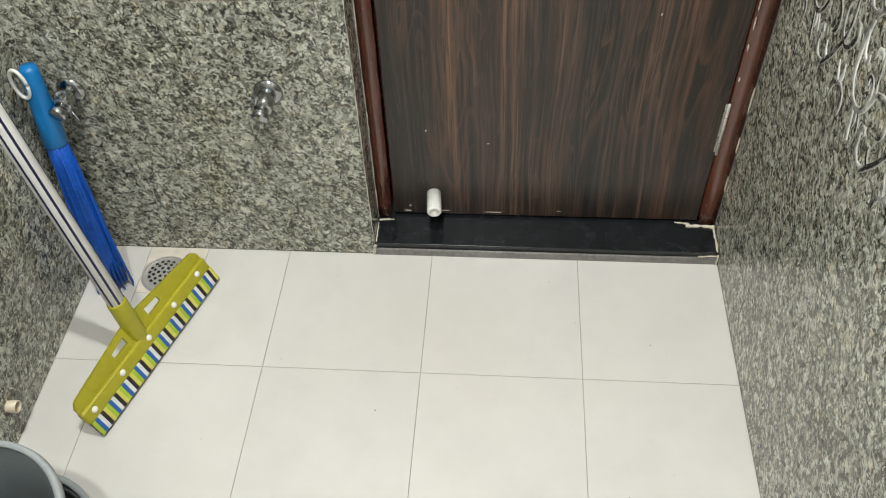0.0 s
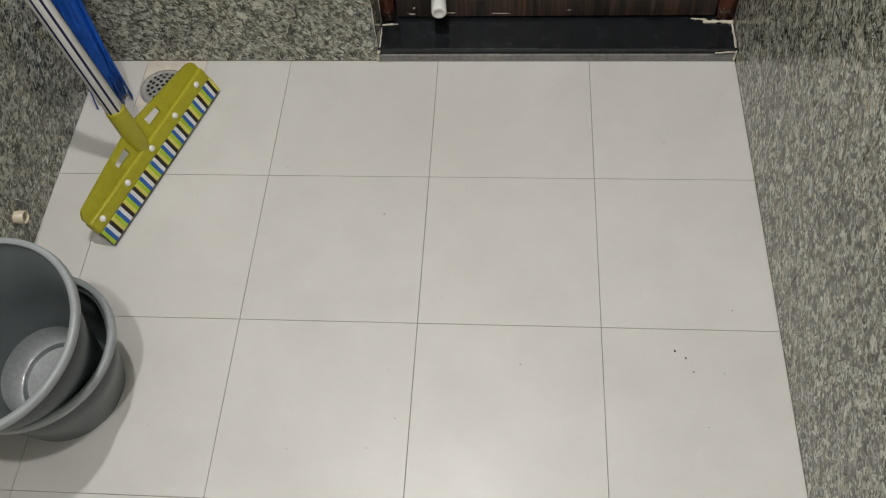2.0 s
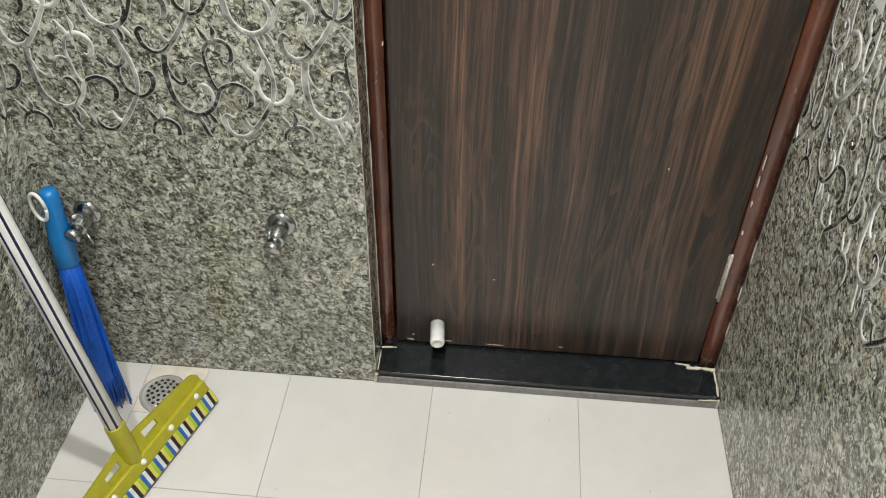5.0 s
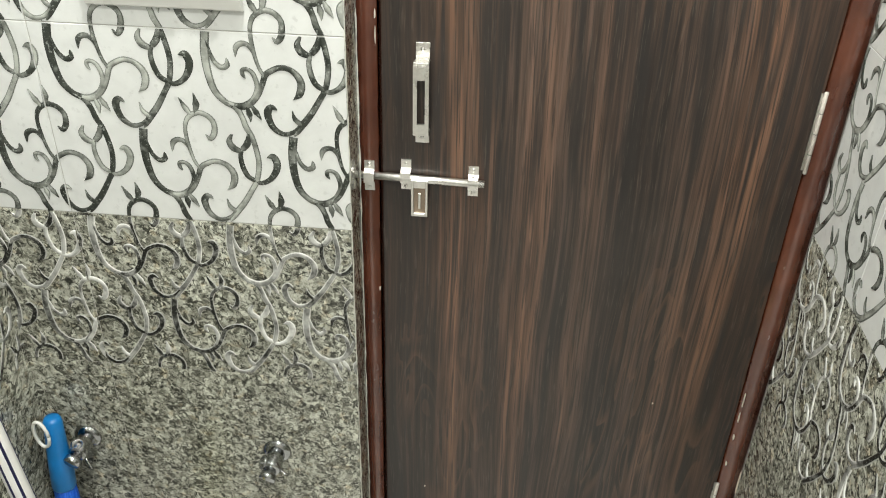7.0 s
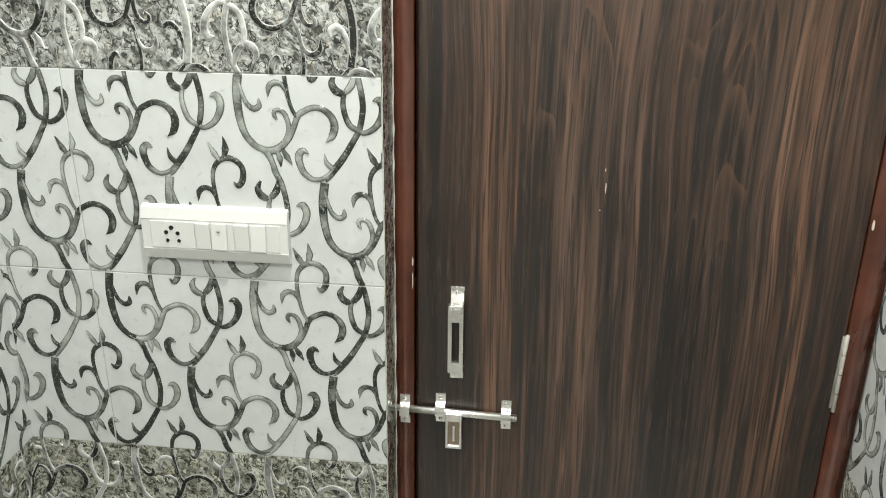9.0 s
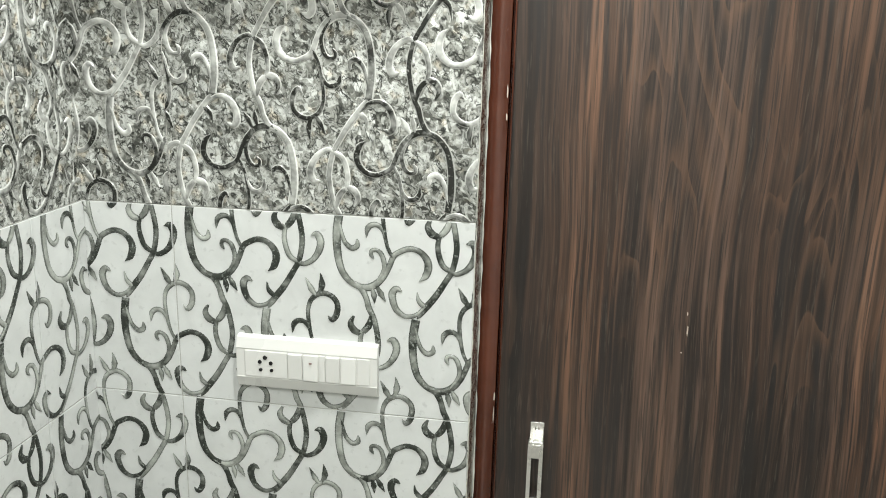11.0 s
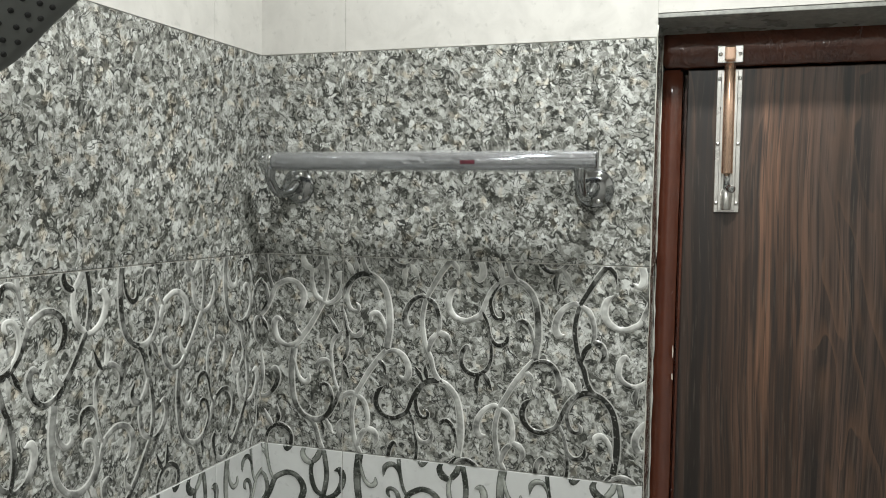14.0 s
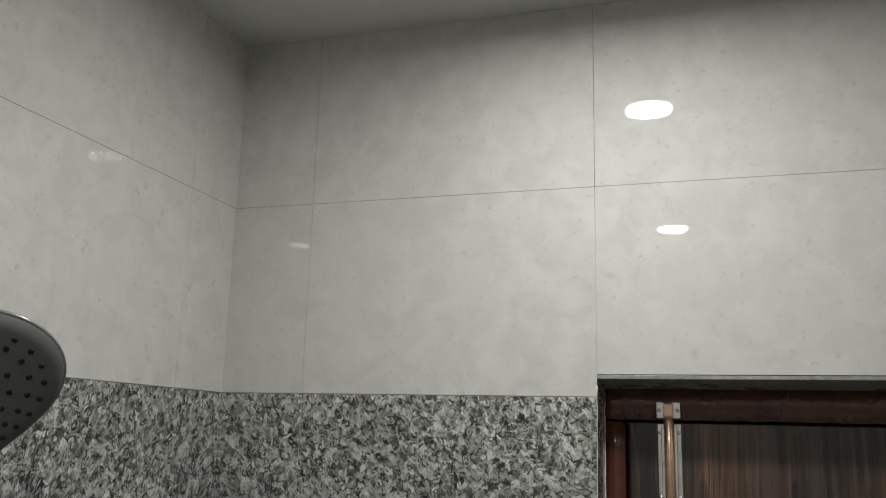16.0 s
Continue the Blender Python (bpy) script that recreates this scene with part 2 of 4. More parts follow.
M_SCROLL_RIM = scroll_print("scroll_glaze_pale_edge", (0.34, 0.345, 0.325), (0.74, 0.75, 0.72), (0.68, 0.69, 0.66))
M_GROUT = plain("grey_grout", (0.44, 0.43, 0.40), 0.9, vary=0.25, scale=120)
M_GROUT_FLOOR = plain("dark_floor_grout", (0.24, 0.22, 0.185), 0.9, vary=0.4, scale=60)
M_PLASTER = plain("ceiling_plaster", (0.66, 0.65, 0.63), 0.75, vary=0.05, scale=40, bump=0.05)
M_STAINED = plain("stained_floor_ceramic", (0.63, 0.585, 0.51), 0.45, vary=0.14, scale=40)
M_BLACK_STONE = plain("black_granite", (0.012, 0.014, 0.016), 0.16, vary=0.5, scale=300)
M_EDGE = plain("sawn_stone_edge", (0.22, 0.215, 0.205), 0.6, vary=0.3, scale=120, bump=0.3)
M_SOFFIT = plain("dark_lintel_stone", (0.27, 0.275, 0.255), 0.3, vary=0.4, scale=120)
M_CEMENT = plain("cream_cement", (0.62, 0.57, 0.47), 0.9, vary=0.3, scale=140, bump=0.6)
M_BEAD = plain("pale_filler", (0.50, 0.50, 0.45), 0.8, vary=0.3, scale=90)
M_STEEL = plain("brushed_steel", (0.84, 0.83, 0.80), 0.3, 1.0, vary=0.1, scale=200)
M_CHROME = plain("chrome", (0.60, 0.615, 0.625), 0.06, 1.0, vary=0.05, scale=40)
M_DRAIN = plain("dull_stainless", (0.78, 0.77, 0.74), 0.30, 0.7, vary=0.1, scale=120)
# Steel with the warm tint of its reflections put into the base colour.
M_WARM_REFLECTION = plain("steel_warm_reflection", (0.92, 0.62, 0.46), 0.24, 0.85)
M_HINGE = plain("painted_hinge", (0.55, 0.52, 0.47), 0.4, 0.2, vary=0.2, scale=120)
M_DARK_CHROME = plain("dark_chrome", (0.38, 0.39, 0.395), 0.1, 1.0, vary=0.08, scale=40)
M_DARKHOLE = plain("black_recess", (0.01, 0.01, 0.01), 0.7, vary=0.2)
M_PVC = plain("white_plastic", (0.78, 0.78, 0.75), 0.32, vary=0.03, scale=50)
M_SWITCH = plain("switch_plastic", (0.70, 0.70, 0.675), 0.28, vary=0.02, scale=40)
M_CREAM = plain("cream_plastic", (0.66, 0.58, 0.44), 0.4, vary=0.08)
M_GREY = plain("grey_bucket_plastic", (0.088, 0.104, 0.108), 0.36, vary=0.08, scale=90, bump=0.05)
M_RIM = plain("pale_grey_plastic", (0.30, 0.325, 0.335), 0.34, vary=0.06, scale=90)
M_GREY_DARK = plain("dark_grey_plastic", (0.075, 0.082, 0.085), 0.4, vary=0.1, scale=90)
M_OLIVE = plain("olive_green_plastic", (0.37, 0.34, 0.018), 0.38, vary=0.1, scale=70, bump=0.05)
M_BLUE = plain("blue_plastic", (0.002, 0.165, 0.46), 0.35, vary=0.1)
M_BRISTLE = plain("dark_blue_bristle", (0.003, 0.095, 0.52), 0.36, vary=0.3, scale=150)
M_NAVY = plain("navy_stripe", (0.007, 0.007, 0.055), 0.4, vary=0.1)
M_POLE = plain("pale_pole_plastic", (0.76, 0.755, 0.735), 0.35, vary=0.06)
M_LAMP = Nodes("lamp_diffuser").done((0.9, 0.9, 0.88), 0.4, 0.0, Emission_Color=(0.985, 1, 0.955, 1), Emission_Strength=240.0)
M_SHELL = plain("glossy_grey_plastic", (0.30, 0.305, 0.30), 0.16, 0.35, vary=0.05)
M_SHOWER_FACE = plain("grey_shower_rubber", (0.125, 0.132, 0.125), 0.45, vary=0.08, scale=60)


# ---- mesh helpers ----
def finish(name, bm, mats, smooth=False):
    me = bpy.data.meshes.new(name)
    bm.to_mesh(me)
    bm.free()
    for m in mats if isinstance(mats, (list, tuple)) else [mats]:
        me.materials.append(m)
    if smooth:
        me.polygons.foreach_set("use_smooth", [True] * len(me.polygons))
    return me


def part(name, bm, mats, parent=None, label="", smooth=False, at=None):
    """Links a bmesh as one mesh object under a thing or a part."""
    ob = new(name, finish(name, bm, mats, smooth))
    if parent:
        ob.parent = parent
    if at is not None:
        ob.matrix_basis = at
    if label:
        ob["label"] = label
    return ob


def thing(name, label, category, group="", kind="", at=None):
    ob = tagged(new(name), label, category, group, kind)
    ob.empty_display_size = 0.05
    if at is not None:
        ob.matrix_basis = at
    return ob


def add_box(bm, lo, hi, bevel=0.0, segs=2):
    lo, hi = Vector(lo), Vector(hi)
    made = bmesh.ops.create_cube(bm, size=1.0, matrix=Matrix.Translation((lo + hi) / 2) @ Matrix.Diagonal((*(hi - lo), 1)))
    if bevel:
        edges = list({e for v in made["verts"] for e in v.link_edges})
        bmesh.ops.bevel(bm, geom=edges, offset=bevel, segments=segs, affect="EDGES", profile=0.5)
    return bm


def box(lo, hi, bevel=0.0, segs=2):
    return add_box(bmesh.new(), lo, hi, bevel, segs)


def add_lathe(bm, profile, steps=32, m=Matrix.Identity(4), close=False):
    """A turned body: profile of (radius, height) round z."""
    rings = []
    for r, z in profile:
        if r < 1e-6:
            rings.append([bm.verts.new(m @ Vector((0, 0, z)))])
        else:
            rings.append([bm.verts.new(m @ Vector((r * math.cos(2 * math.pi * i / steps), r * math.sin(2 * math.pi * i / steps), z))) for i in range(steps)])
    pairs = list(zip(rings, rings[1:]))
    if close:
        pairs.append((rings[-1], rings[0]))
    for a, b in pairs:
        for i in range(steps):
            j = (i + 1) % steps
            ring = [a[i % len(a)], a[j % len(a)], b[j % len(b)], b[i % len(b)]]
            ring = list(dict.fromkeys(ring))
            if len(ring) > 2:
                bm.faces.new(ring)
    return bm


def lathe(profile, steps=32, m=Matrix.Identity(4), close=False):
    bm = add_lathe(bmesh.new(), profile, steps, m, close)
    bmesh.ops.recalc_face_normals(bm, faces=bm.faces)
    return bm


def along(a, b):
    """The pose that lays local z from a to b."""
    a, b = Vector(a), Vector(b)
    return Matrix.Translation(a) @ (b - a).to_track_quat("Z", "Y").to_matrix().to_4x4()


def rod(a, b, r, steps=20, bevel=0.0, bm=None):
    n = (Vector(b) - Vector(a)).length
    e = bevel
    prof = [(0, 0), (r - e, 0), (r, e), (r, n - e), (r - e, n), (0, n)] if e else [(0, 0), (r, 0), (r, n), (0, n)]
    bm = add_lathe(bm or bmesh.new(), prof, steps, along(a, b))
    bmesh.ops.recalc_face_normals(bm, faces=bm.faces)
    return bm


def smooth_path(points, per=8):
    """Points of a Catmull-Rom curve through the given ones."""
    P = [Vector(p) for p in points]
    P = [2 * P[0] - P[1]] + P + [2 * P[-1] - P[-2]]
    out = []
    for i in range(1, len(P) - 2):
        a, b, c, d = P[i - 1:i + 3]
        for k in range(per):
            t = k / per
            out.append(0.5 * (2 * b + (c - a) * t + (2 * a - 5 * b + 4 * c - d) * t * t + (3 * b - a - 3 * c + d) * t ** 3))
    return out + [P[-2]]


def add_tube(bm, pts, radius, steps=12):
    """A tube along points; radius is a number or a function of 0..1."""
    rings = []
    n = len(pts)
    up = Vector((0.13, 0.27, 0.95))
    for i, p in enumerate(pts):
        d = (pts[min(i + 1, n - 1)] - pts[max(i - 1, 0)]).normalized()
        s = d.cross(up).normalized()
        w = s.cross(d)
        r = radius(i / (n - 1)) if callable(radius) else radius
        rings.append([bm.verts.new(p + r * (math.cos(2 * math.pi * k / steps) * s + math.sin(2 * math.pi * k / steps) * w)) for k in range(steps)])
    for a, b in zip(rings, rings[1:]):
        for k in range(steps):
            bm.faces.new((a[k], a[(k + 1) % steps], b[(k + 1) % steps], b[k]))
    bm.faces.new(rings[0][::-1])
    bm.faces.new(rings[-1])
    return bm


def tube(pts, radius, steps=12):
    bm = add_tube(bmesh.new(), pts, radius, steps)
    bmesh.ops.recalc_face_normals(bm, faces=bm.faces)
    return bm

# ---- large structure ----
T = 0.10                 # thickness of the walls
GAP = 0.0013             # width of a tile joint
SINK = 0.0012            # how far the joints lie back



def leaning(bm, limit=0.2):
    for v in bm.verts:
        if v.co.x < limit and v.co.x > WEST + 0.1:
            v.co.x += lean(v.co.z)
    return bm


wall_north = tagged(new("wall_north", finish("wall_north", leaning(box((WEST - T, SINK, 0), (JAMB - SINK, 0.17, ROOF))), M_GROUT)),
                    "tiled door wall in stone-print and scroll tiles", "wall", kind="structure")
over = box((JAMB, SINK, LINTEL + 0.006), (EAST + T, 0.17, ROOF))
part("lintel_wall", over, M_GROUT, wall_north)
PLUMB = 1.36             # below this height the west wall leans outwards
LEAN = pose(WEST, 0, PLUMB, 0, 0.716, 0) @ Matrix.Translation((-WEST, 0, -PLUMB))
bm = box((WEST - T, SOUTH - T, 0), (WEST - SINK, SINK, ROOF))
bmesh.ops.bisect_plane(bm, geom=[*bm.verts, *bm.edges, *bm.faces], plane_co=(0, 0, PLUMB), plane_no=(0, 0, 1))
for v in bm.verts:
    if v.co.z < 0.01 and v.co.x > WEST - 0.05:
        v.co.x -= 0.017
wall_west = tagged(new("wall_west", finish("wall_west", bm, M_GROUT)), "tiled side wall in stone-print and scroll tiles", "wall", kind="structure")
wall_east = tagged(new("wall_east", finish("wall_east", box((EAST + SINK, SOUTH - T, 0), (EAST + T, SINK, ROOF)), M_GROUT)),
                   "tiled side wall beside the door hinges", "wall", kind="structure")
part("door_reveal", box((EAST + SINK, SINK, 0), (EAST + T, 0.17, LINTEL + 0.006)), M_GROUT, wall_east)
wall_south = tagged(new("wall_south", finish("wall_south", box((WEST - T, SOUTH - 2 * T, 0), (EAST + T, SOUTH - T, ROOF)), M_UPPER)),
                    "plain pale wall behind the walk", "wall", kind="structure")
floor = tagged(new("floor", finish("floor", box((WEST - T, SOUTH - T, -0.1), (EAST + T, SINK, -SINK)), M_GROUT_FLOOR)),
               "white ceramic tiled bathroom floor with thin dark joints", "floor", kind="structure")
ceiling = tagged(new("ceiling", finish("ceiling", box((WEST - T, SOUTH - 2 * T, ROOF), (EAST + T, 0.17, ROOF + 0.08)), M_PLASTER)),
                 "plain off-white painted plaster ceiling", "ceiling", kind="structure")
tagged(new("wall_behind_door", finish("wall_behind_door", box((JAMB - T, 0.17, -0.1), (EAST + T, 0.22, ROOF)), M_GROUT)),
                 "plain wall closing the space behind the door", "wall", kind="structure")

# threshold of the door
threshold = thing("threshold", "polished black stone door threshold with a grey sawn edge", "threshold", kind="structure")
part("slab", box((JAMB - 0.005, 0.0015, 0.0), (EAST - 0.001, 0.165, 0.030), 0.0012), M_BLACK_STONE, threshold)
part("sawn_edge", box((JAMB - 0.0045, -0.0035, 0.0), (EAST - 0.001, 0.001, 0.018), 0.001), M_EDGE, threshold, "rough grey front edge")


def cement_blob(a, b, r, seed):
    """A ragged smear of cement along a line."""
    rng = random.Random(seed)
    a, b = Vector(a), Vector(b)
    pts = [a.lerp(b, i / 9) + Vector([rng.uniform(-0.25, 0.25) * r for _ in range(3)]) for i in range(10)]
    rad = [r * rng.uniform(0.45, 1.1) for _ in range(10)]
    return tube(pts, lambda t: rad[min(9, int(t * 9.99))], 7)


for k, (a, b, r) in enumerate([((0.522, 0.074, 0.031), (0.580, 0.070, 0.033), 0.0045), ((0.579, 0.068, 0.031), (0.579, 0.004, 0.029), 0.0035),
                               ((0.50, 0.083, 0.031), (0.53, 0.080, 0.031), 0.002), ((-0.116, 0.068, 0.031), (-0.084, 0.070, 0.031), 0.0022),
                               ((-0.116, 0.06, 0.031), (-0.116, 0.006, 0.029), 0.0016), ((-0.121, -0.003, 0.003), (-0.117, -0.003, 0.030), 0.0034),
                               ((0.579, -0.004, 0.003), (0.5795, -0.003, 0.028), 0.0025), ((0.54, -0.004, 0.024), (0.575, -0.004, 0.027), 0.002)]):
    part("cement_smear", cement_blob(a, b, r, k), M_CEMENT, threshold, "crumbly cream cement smear", smooth=True)

# door frame: two jambs and a head of painted wood
FACE, LEAF = 0.076, 0.086
door_frame = thing("door_frame", "glossy dark red-brown painted wooden door frame", "door frame", kind="structure")


def worn_bar(lo, hi, seed):
    bm = box(lo, hi)
    long_axis = max(range(3), key=lambda i: hi[i] - lo[i])
    cuts = [e for e in bm.edges if abs(e.verts[0].co[long_axis] - e.verts[1].co[long_axis]) > 0.1]
    bmesh.ops.subdivide_edges(bm, edges=cuts, cuts=60, use_grid_fill=True)
    bmesh.ops.bevel(bm, geom=[e for e in bm.edges if len(e.link_faces) == 2 and e.calc_face_angle() > 1], offset=0.003, segments=2, affect="EDGES")
    for v in bm.verts:
        k = noise.noise_vector(v.co * 38 + Vector((seed, 0, 0)))
        v.co.x += 0.0008 * k.x if long_axis != 0 else 0
        v.co.y += 0.0008 * k.y
        v.co.z += 0.0012 * k.z if long_axis == 0 else 0
    return bm


part("side_jamb", leaning(worn_bar((JAMB + 0.001, FACE, 0.031), (-0.0862, 0.16, 2.052), 1)), M_FRAME, door_frame, smooth=True)
part("rebate", leaning(box((-0.0858, 0.135, 0.031), (-0.0748, 0.158, 2.052))), M_FRAME, door_frame)
part("side_jamb", worn_bar((0.549, FACE, 0.031), (EAST - 0.001, 0.16, 2.052), 2), M_FRAME, door_frame, smooth=True)
part("head_bar", worn_bar((JAMB + 0.006, FACE - 0.004, 2.056), (EAST - 0.001, 0.16, LINTEL - 0.001), 3), M_FRAME_CRACKED, door_frame, "head bar with cracked glossy paint", smooth=True)
soffit = box((JAMB, 0.001, LINTEL), (EAST, 0.165, LINTEL + 0.006), 0.001)
for v in soffit.verts:
    if v.co.y > 0.1 and v.co.z < LINTEL + 0.003:
        v.co.z -= 0.020
part("lintel_slab", soffit, M_SOFFIT, wall_north, "dark stone underside of the lintel")

door_1 = thing("door_1", "closed dark walnut laminate door with steel fittings", "door", kind="structure")
leaf = part("door_leaf", leaning(box((-0.0795, LEAF, 0.036), (0.546, 0.12, 2.052), 0.0015)), M_DOOR, door_1)

# ---- wall tiles ----
COURSES = [0.0, 0.298, 0.600, 0.902, 1.201, 1.495, 1.786, 2.083, 2.378, ROOF]
STYLE = ["stone", "stone", "stone_scroll", "white_scroll", "white_scroll", "stone_scroll", "stone", "ivory", "ivory"]
WIDE = 0.438             # length of a wall tile
DROP, STEP = 0.2965, WIDE / 2   # repeat of the scroll pattern, upright and level


def ribbon(bm, points, widths, per=6, high=0.0015, core=0):
    """A raised, rounded stroke in the tile's plane; widths in mm at even steps along it."""
    P = smooth_path([(x / 1000, 0, z / 1000) for x, z in points], per)
    n = len(P)
    rows = []
    for i, p in enumerate(P):
        d = (P[min(i + 1, n - 1)] - P[max(i - 1, 0)]).normalized()
        side = Vector((d.z, 0, -d.x))
        f = i / (n - 1) * (len(widths) - 1)
        k = min(int(f), len(widths) - 2)
        w = 1.04 * (widths[k] + (widths[k + 1] - widths[k]) * (f - k)) / 2000
        close = max(0.0, (i / (n - 1) - 0.90) / 0.10)
        w *= math.sqrt(max(0.04, 1 - close * close))
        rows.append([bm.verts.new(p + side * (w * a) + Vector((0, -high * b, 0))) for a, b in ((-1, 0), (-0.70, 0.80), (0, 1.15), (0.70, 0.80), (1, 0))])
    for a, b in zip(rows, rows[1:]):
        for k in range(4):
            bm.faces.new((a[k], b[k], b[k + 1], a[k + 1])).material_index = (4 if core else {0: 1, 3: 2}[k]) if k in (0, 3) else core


def motif(bm, ox, oz):
    """One repeat of the scroll: the wavy stem with its pod, loop, hooks, leaves and arch. In mm from the joint at (ox, oz)."""
    def put(points, widths, per=6, core=0):
        ribbon(bm, [(ox + x, oz + z) for x, z in points], widths, per, core=core)

    put([(-30, 107), (-34, 78), (-33, 48), (-27, 23), (-14, 7), (0, 0), (8, -15), (12, -30), (19, -45), (24, -69), (25, -89), (20, -114), (11, -131), (-3, -154), (-17, -172), (-28, -188)],
        (12, 12, 11, 10, 9, 10, 8, 9, 8, 8, 8, 8, 8, 9, 10, 11), 4, 3)
    put([(-31, 96), (-25, 71), (-19, 61), (-12, 57), (-5, 61), (-5, 71)], (3, 6, 7, 8, 8, 3))                      # small hook on the stem
    put([(-14, 7), (0, 1), (16, 3), (31, 16), (40, 32), (47, 49), (56, 56), (69, 61), (83, 58), (93, 48), (96, 36), (92, 23), (83, 15)],
        (6, 10, 11, 9, 8, 8, 8, 8, 8, 10, 11, 10, 3), 4)                                                           # branch and great hook
    put([(20, 6), (31, 22), (34, 35), (30, 50), (23, 56), (16, 55), (15, 49), (19, 43)], (4, 6, 7, 7, 6, 6, 6, 3), 4)  # inner curl
    put([(16, 1), (19, -10), (20, -22)], (4, 9, 1))                                                                # leaf pair under the joint
    put([(23, 4), (29, -7), (36, -18)], (4, 9, 1))
    put([(-10, -42), (-15, -54), (-10, -64), (1, -69)], (3, 9, 11, 8))                                             # pod
    put([(16, -40), (11, -56), (2, -67)], (6, 10, 8))
    put([(2, -64), (-1, -79), (1, -95), (7, -109), (18, -116), (27, -119), (40, -112), (49, -99), (52, -85), (47, -75), (38, -76)],
        (6, 7, 8, 8, 7, 7, 8, 10, 11, 11, 4), 4)                                                                   # left side of the loop, and hook
    put([(-29, -149), (-26, -162), (-16, -171)], (1, 7, 8))                                                        # thorn
    put([(-17, -170), (-29, -182), (-44, -186), (-57, -178), (-63, -165), (-64, -153), (-58, -146), (-50, -150)],
        (5, 6, 7, 9, 10, 11, 9, 3), 4)
    put([(46, 46), (38, 62), (33, 87), (32, 111), (38, 127), (52, 136), (66, 133), (75, 122), (74, 106), (67, 97), (61, 103)],
        (5, 5, 6, 6, 7, 8, 8, 8, 9, 8, 3), 4)                                                                      # tall stem and arch
    put([(36, 68), (33, 82), (26, 91), (17, 92), (10, 86), (8, 73)], (4, 6, 7, 8, 8, 2))
    put([(49, 134), (53, 149), (51, 166)], (5, 10, 1))                                                             # leaf pair on the arch
    put([(44, 132), (37, 142), (29, 158)], (5, 9, 1))


SCROLLS = {}
FACES = {}


def scroll_mesh(x0, x1, high, turned, mats):
    """The raised pattern of a tile of which x0..x1 is kept."""
    key = (round(x0, 3), round(x1, 3), round(high, 3), turned, mats[0].name)
    if key not in SCROLLS:
        bm = bmesh.new()
        for j in range(-1, 3):
            for k in range(-1, 4):
                for half in (0, 1):
                    motif(bm, 1000 * (0.278 + k * STEP - half * STEP / 2), 1000 * (0.191 + (j - 0.5 * half) * DROP))
        if turned:
            bmesh.ops.rotate(bm, verts=bm.verts, cent=(WIDE / 2 - 0.005, 0, 0.155), matrix=Matrix.Rotation(math.pi, 3, "Y"))
        e = 0.0012
        for co, no in (((x0 + e, 0, 0), (-1, 0, 0)), ((x1 - e, 0, 0), (1, 0, 0)), ((0, 0, e), (0, 0, -1)), ((0, 0, high - e), (0, 0, 1))):
            bmesh.ops.bisect_plane(bm, geom=[*bm.verts, *bm.edges, *bm.faces], plane_co=co, plane_no=no, clear_outer=True)
        bmesh.ops.translate(bm, verts=bm.verts, vec=(-x0, 0, 0))
        SCROLLS[key] = finish("scroll", bm, mats, True)
    return SCROLLS[key]


def tile_mesh(wide, high, mat):
    key = (round(wide, 3), round(high, 3), mat.name)
    if key not in FACES:
        g = 0.00022 if mat == M_UPPER else GAP / 2
        bm = box((g, 0, g), (wide - g, 0.006, high - g), 0.0003 if mat == M_UPPER else 0.0006, 1)
        FACES[key] = finish("tile", bm, mat)
    return FACES[key]


def tile(parent, m, x0, x1, z0, z1, style, turned=False):
    """A tile kept from x0 to x1 of its length, at the pose m, of the given style."""
    mat = {"white_scroll": M_WHITE, "ivory": M_UPPER}.get(style, M_GRANITE if z0 < 1.2 else M_GRANITE_HIGH)
    ob = new("tile", tile_mesh(x1 - x0, z1 - z0, mat))
    ob.parent, ob.matrix_basis = parent, m @ Matrix.Translation((0, 0, z0))
    if style.endswith("scroll"):
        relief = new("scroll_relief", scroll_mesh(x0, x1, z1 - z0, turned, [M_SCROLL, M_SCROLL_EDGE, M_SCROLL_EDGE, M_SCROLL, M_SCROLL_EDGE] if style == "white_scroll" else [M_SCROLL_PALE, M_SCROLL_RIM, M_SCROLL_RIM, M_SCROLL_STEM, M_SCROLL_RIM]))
        relief.parent = ob
    return ob


def clad(parent, origin, turn, runs, rows):
    """Courses of tiles on a wall; runs: (start along the wall, kept from, kept to)."""
    for r in rows:
        for i, (start, x0, x1) in enumerate(runs):
            if parent == wall_north and i:
                x1 = JAMB + (lean((COURSES[r] + COURSES[r + 1]) / 2) if r < 7 else 0.0055) - WEST - start
            tile(parent, origin @ pose(0, 0, 0, 0, 0, turn) @ Matrix.Translation((start, 0, 0)), x0, x1, COURSES[r], COURSES[r + 1], STYLE[r],
                 STYLE[r] == "stone_scroll" and r == 5 and parent == wall_north and i == 1)


# door wall: a cut piece in the corner, then one tile up to the jamb
clad(wall_north, pose(WEST, 0, 0), 0, [(-0.022, WIDE - 0.159, WIDE), (0.137, 0, WIDE)], range(9))
for r in (7, 8):
    low = LINTEL + 0.006 if r == 7 else COURSES[8]
    for start, wide in ((JAMB + 0.0055, WIDE), (JAMB + 0.0055 + WIDE, EAST - JAMB - 0.0055 - WIDE)):
        ob = tile(wall_north, pose(start, 0, 0), 0, wide, low, COURSES[r + 1], "ivory")
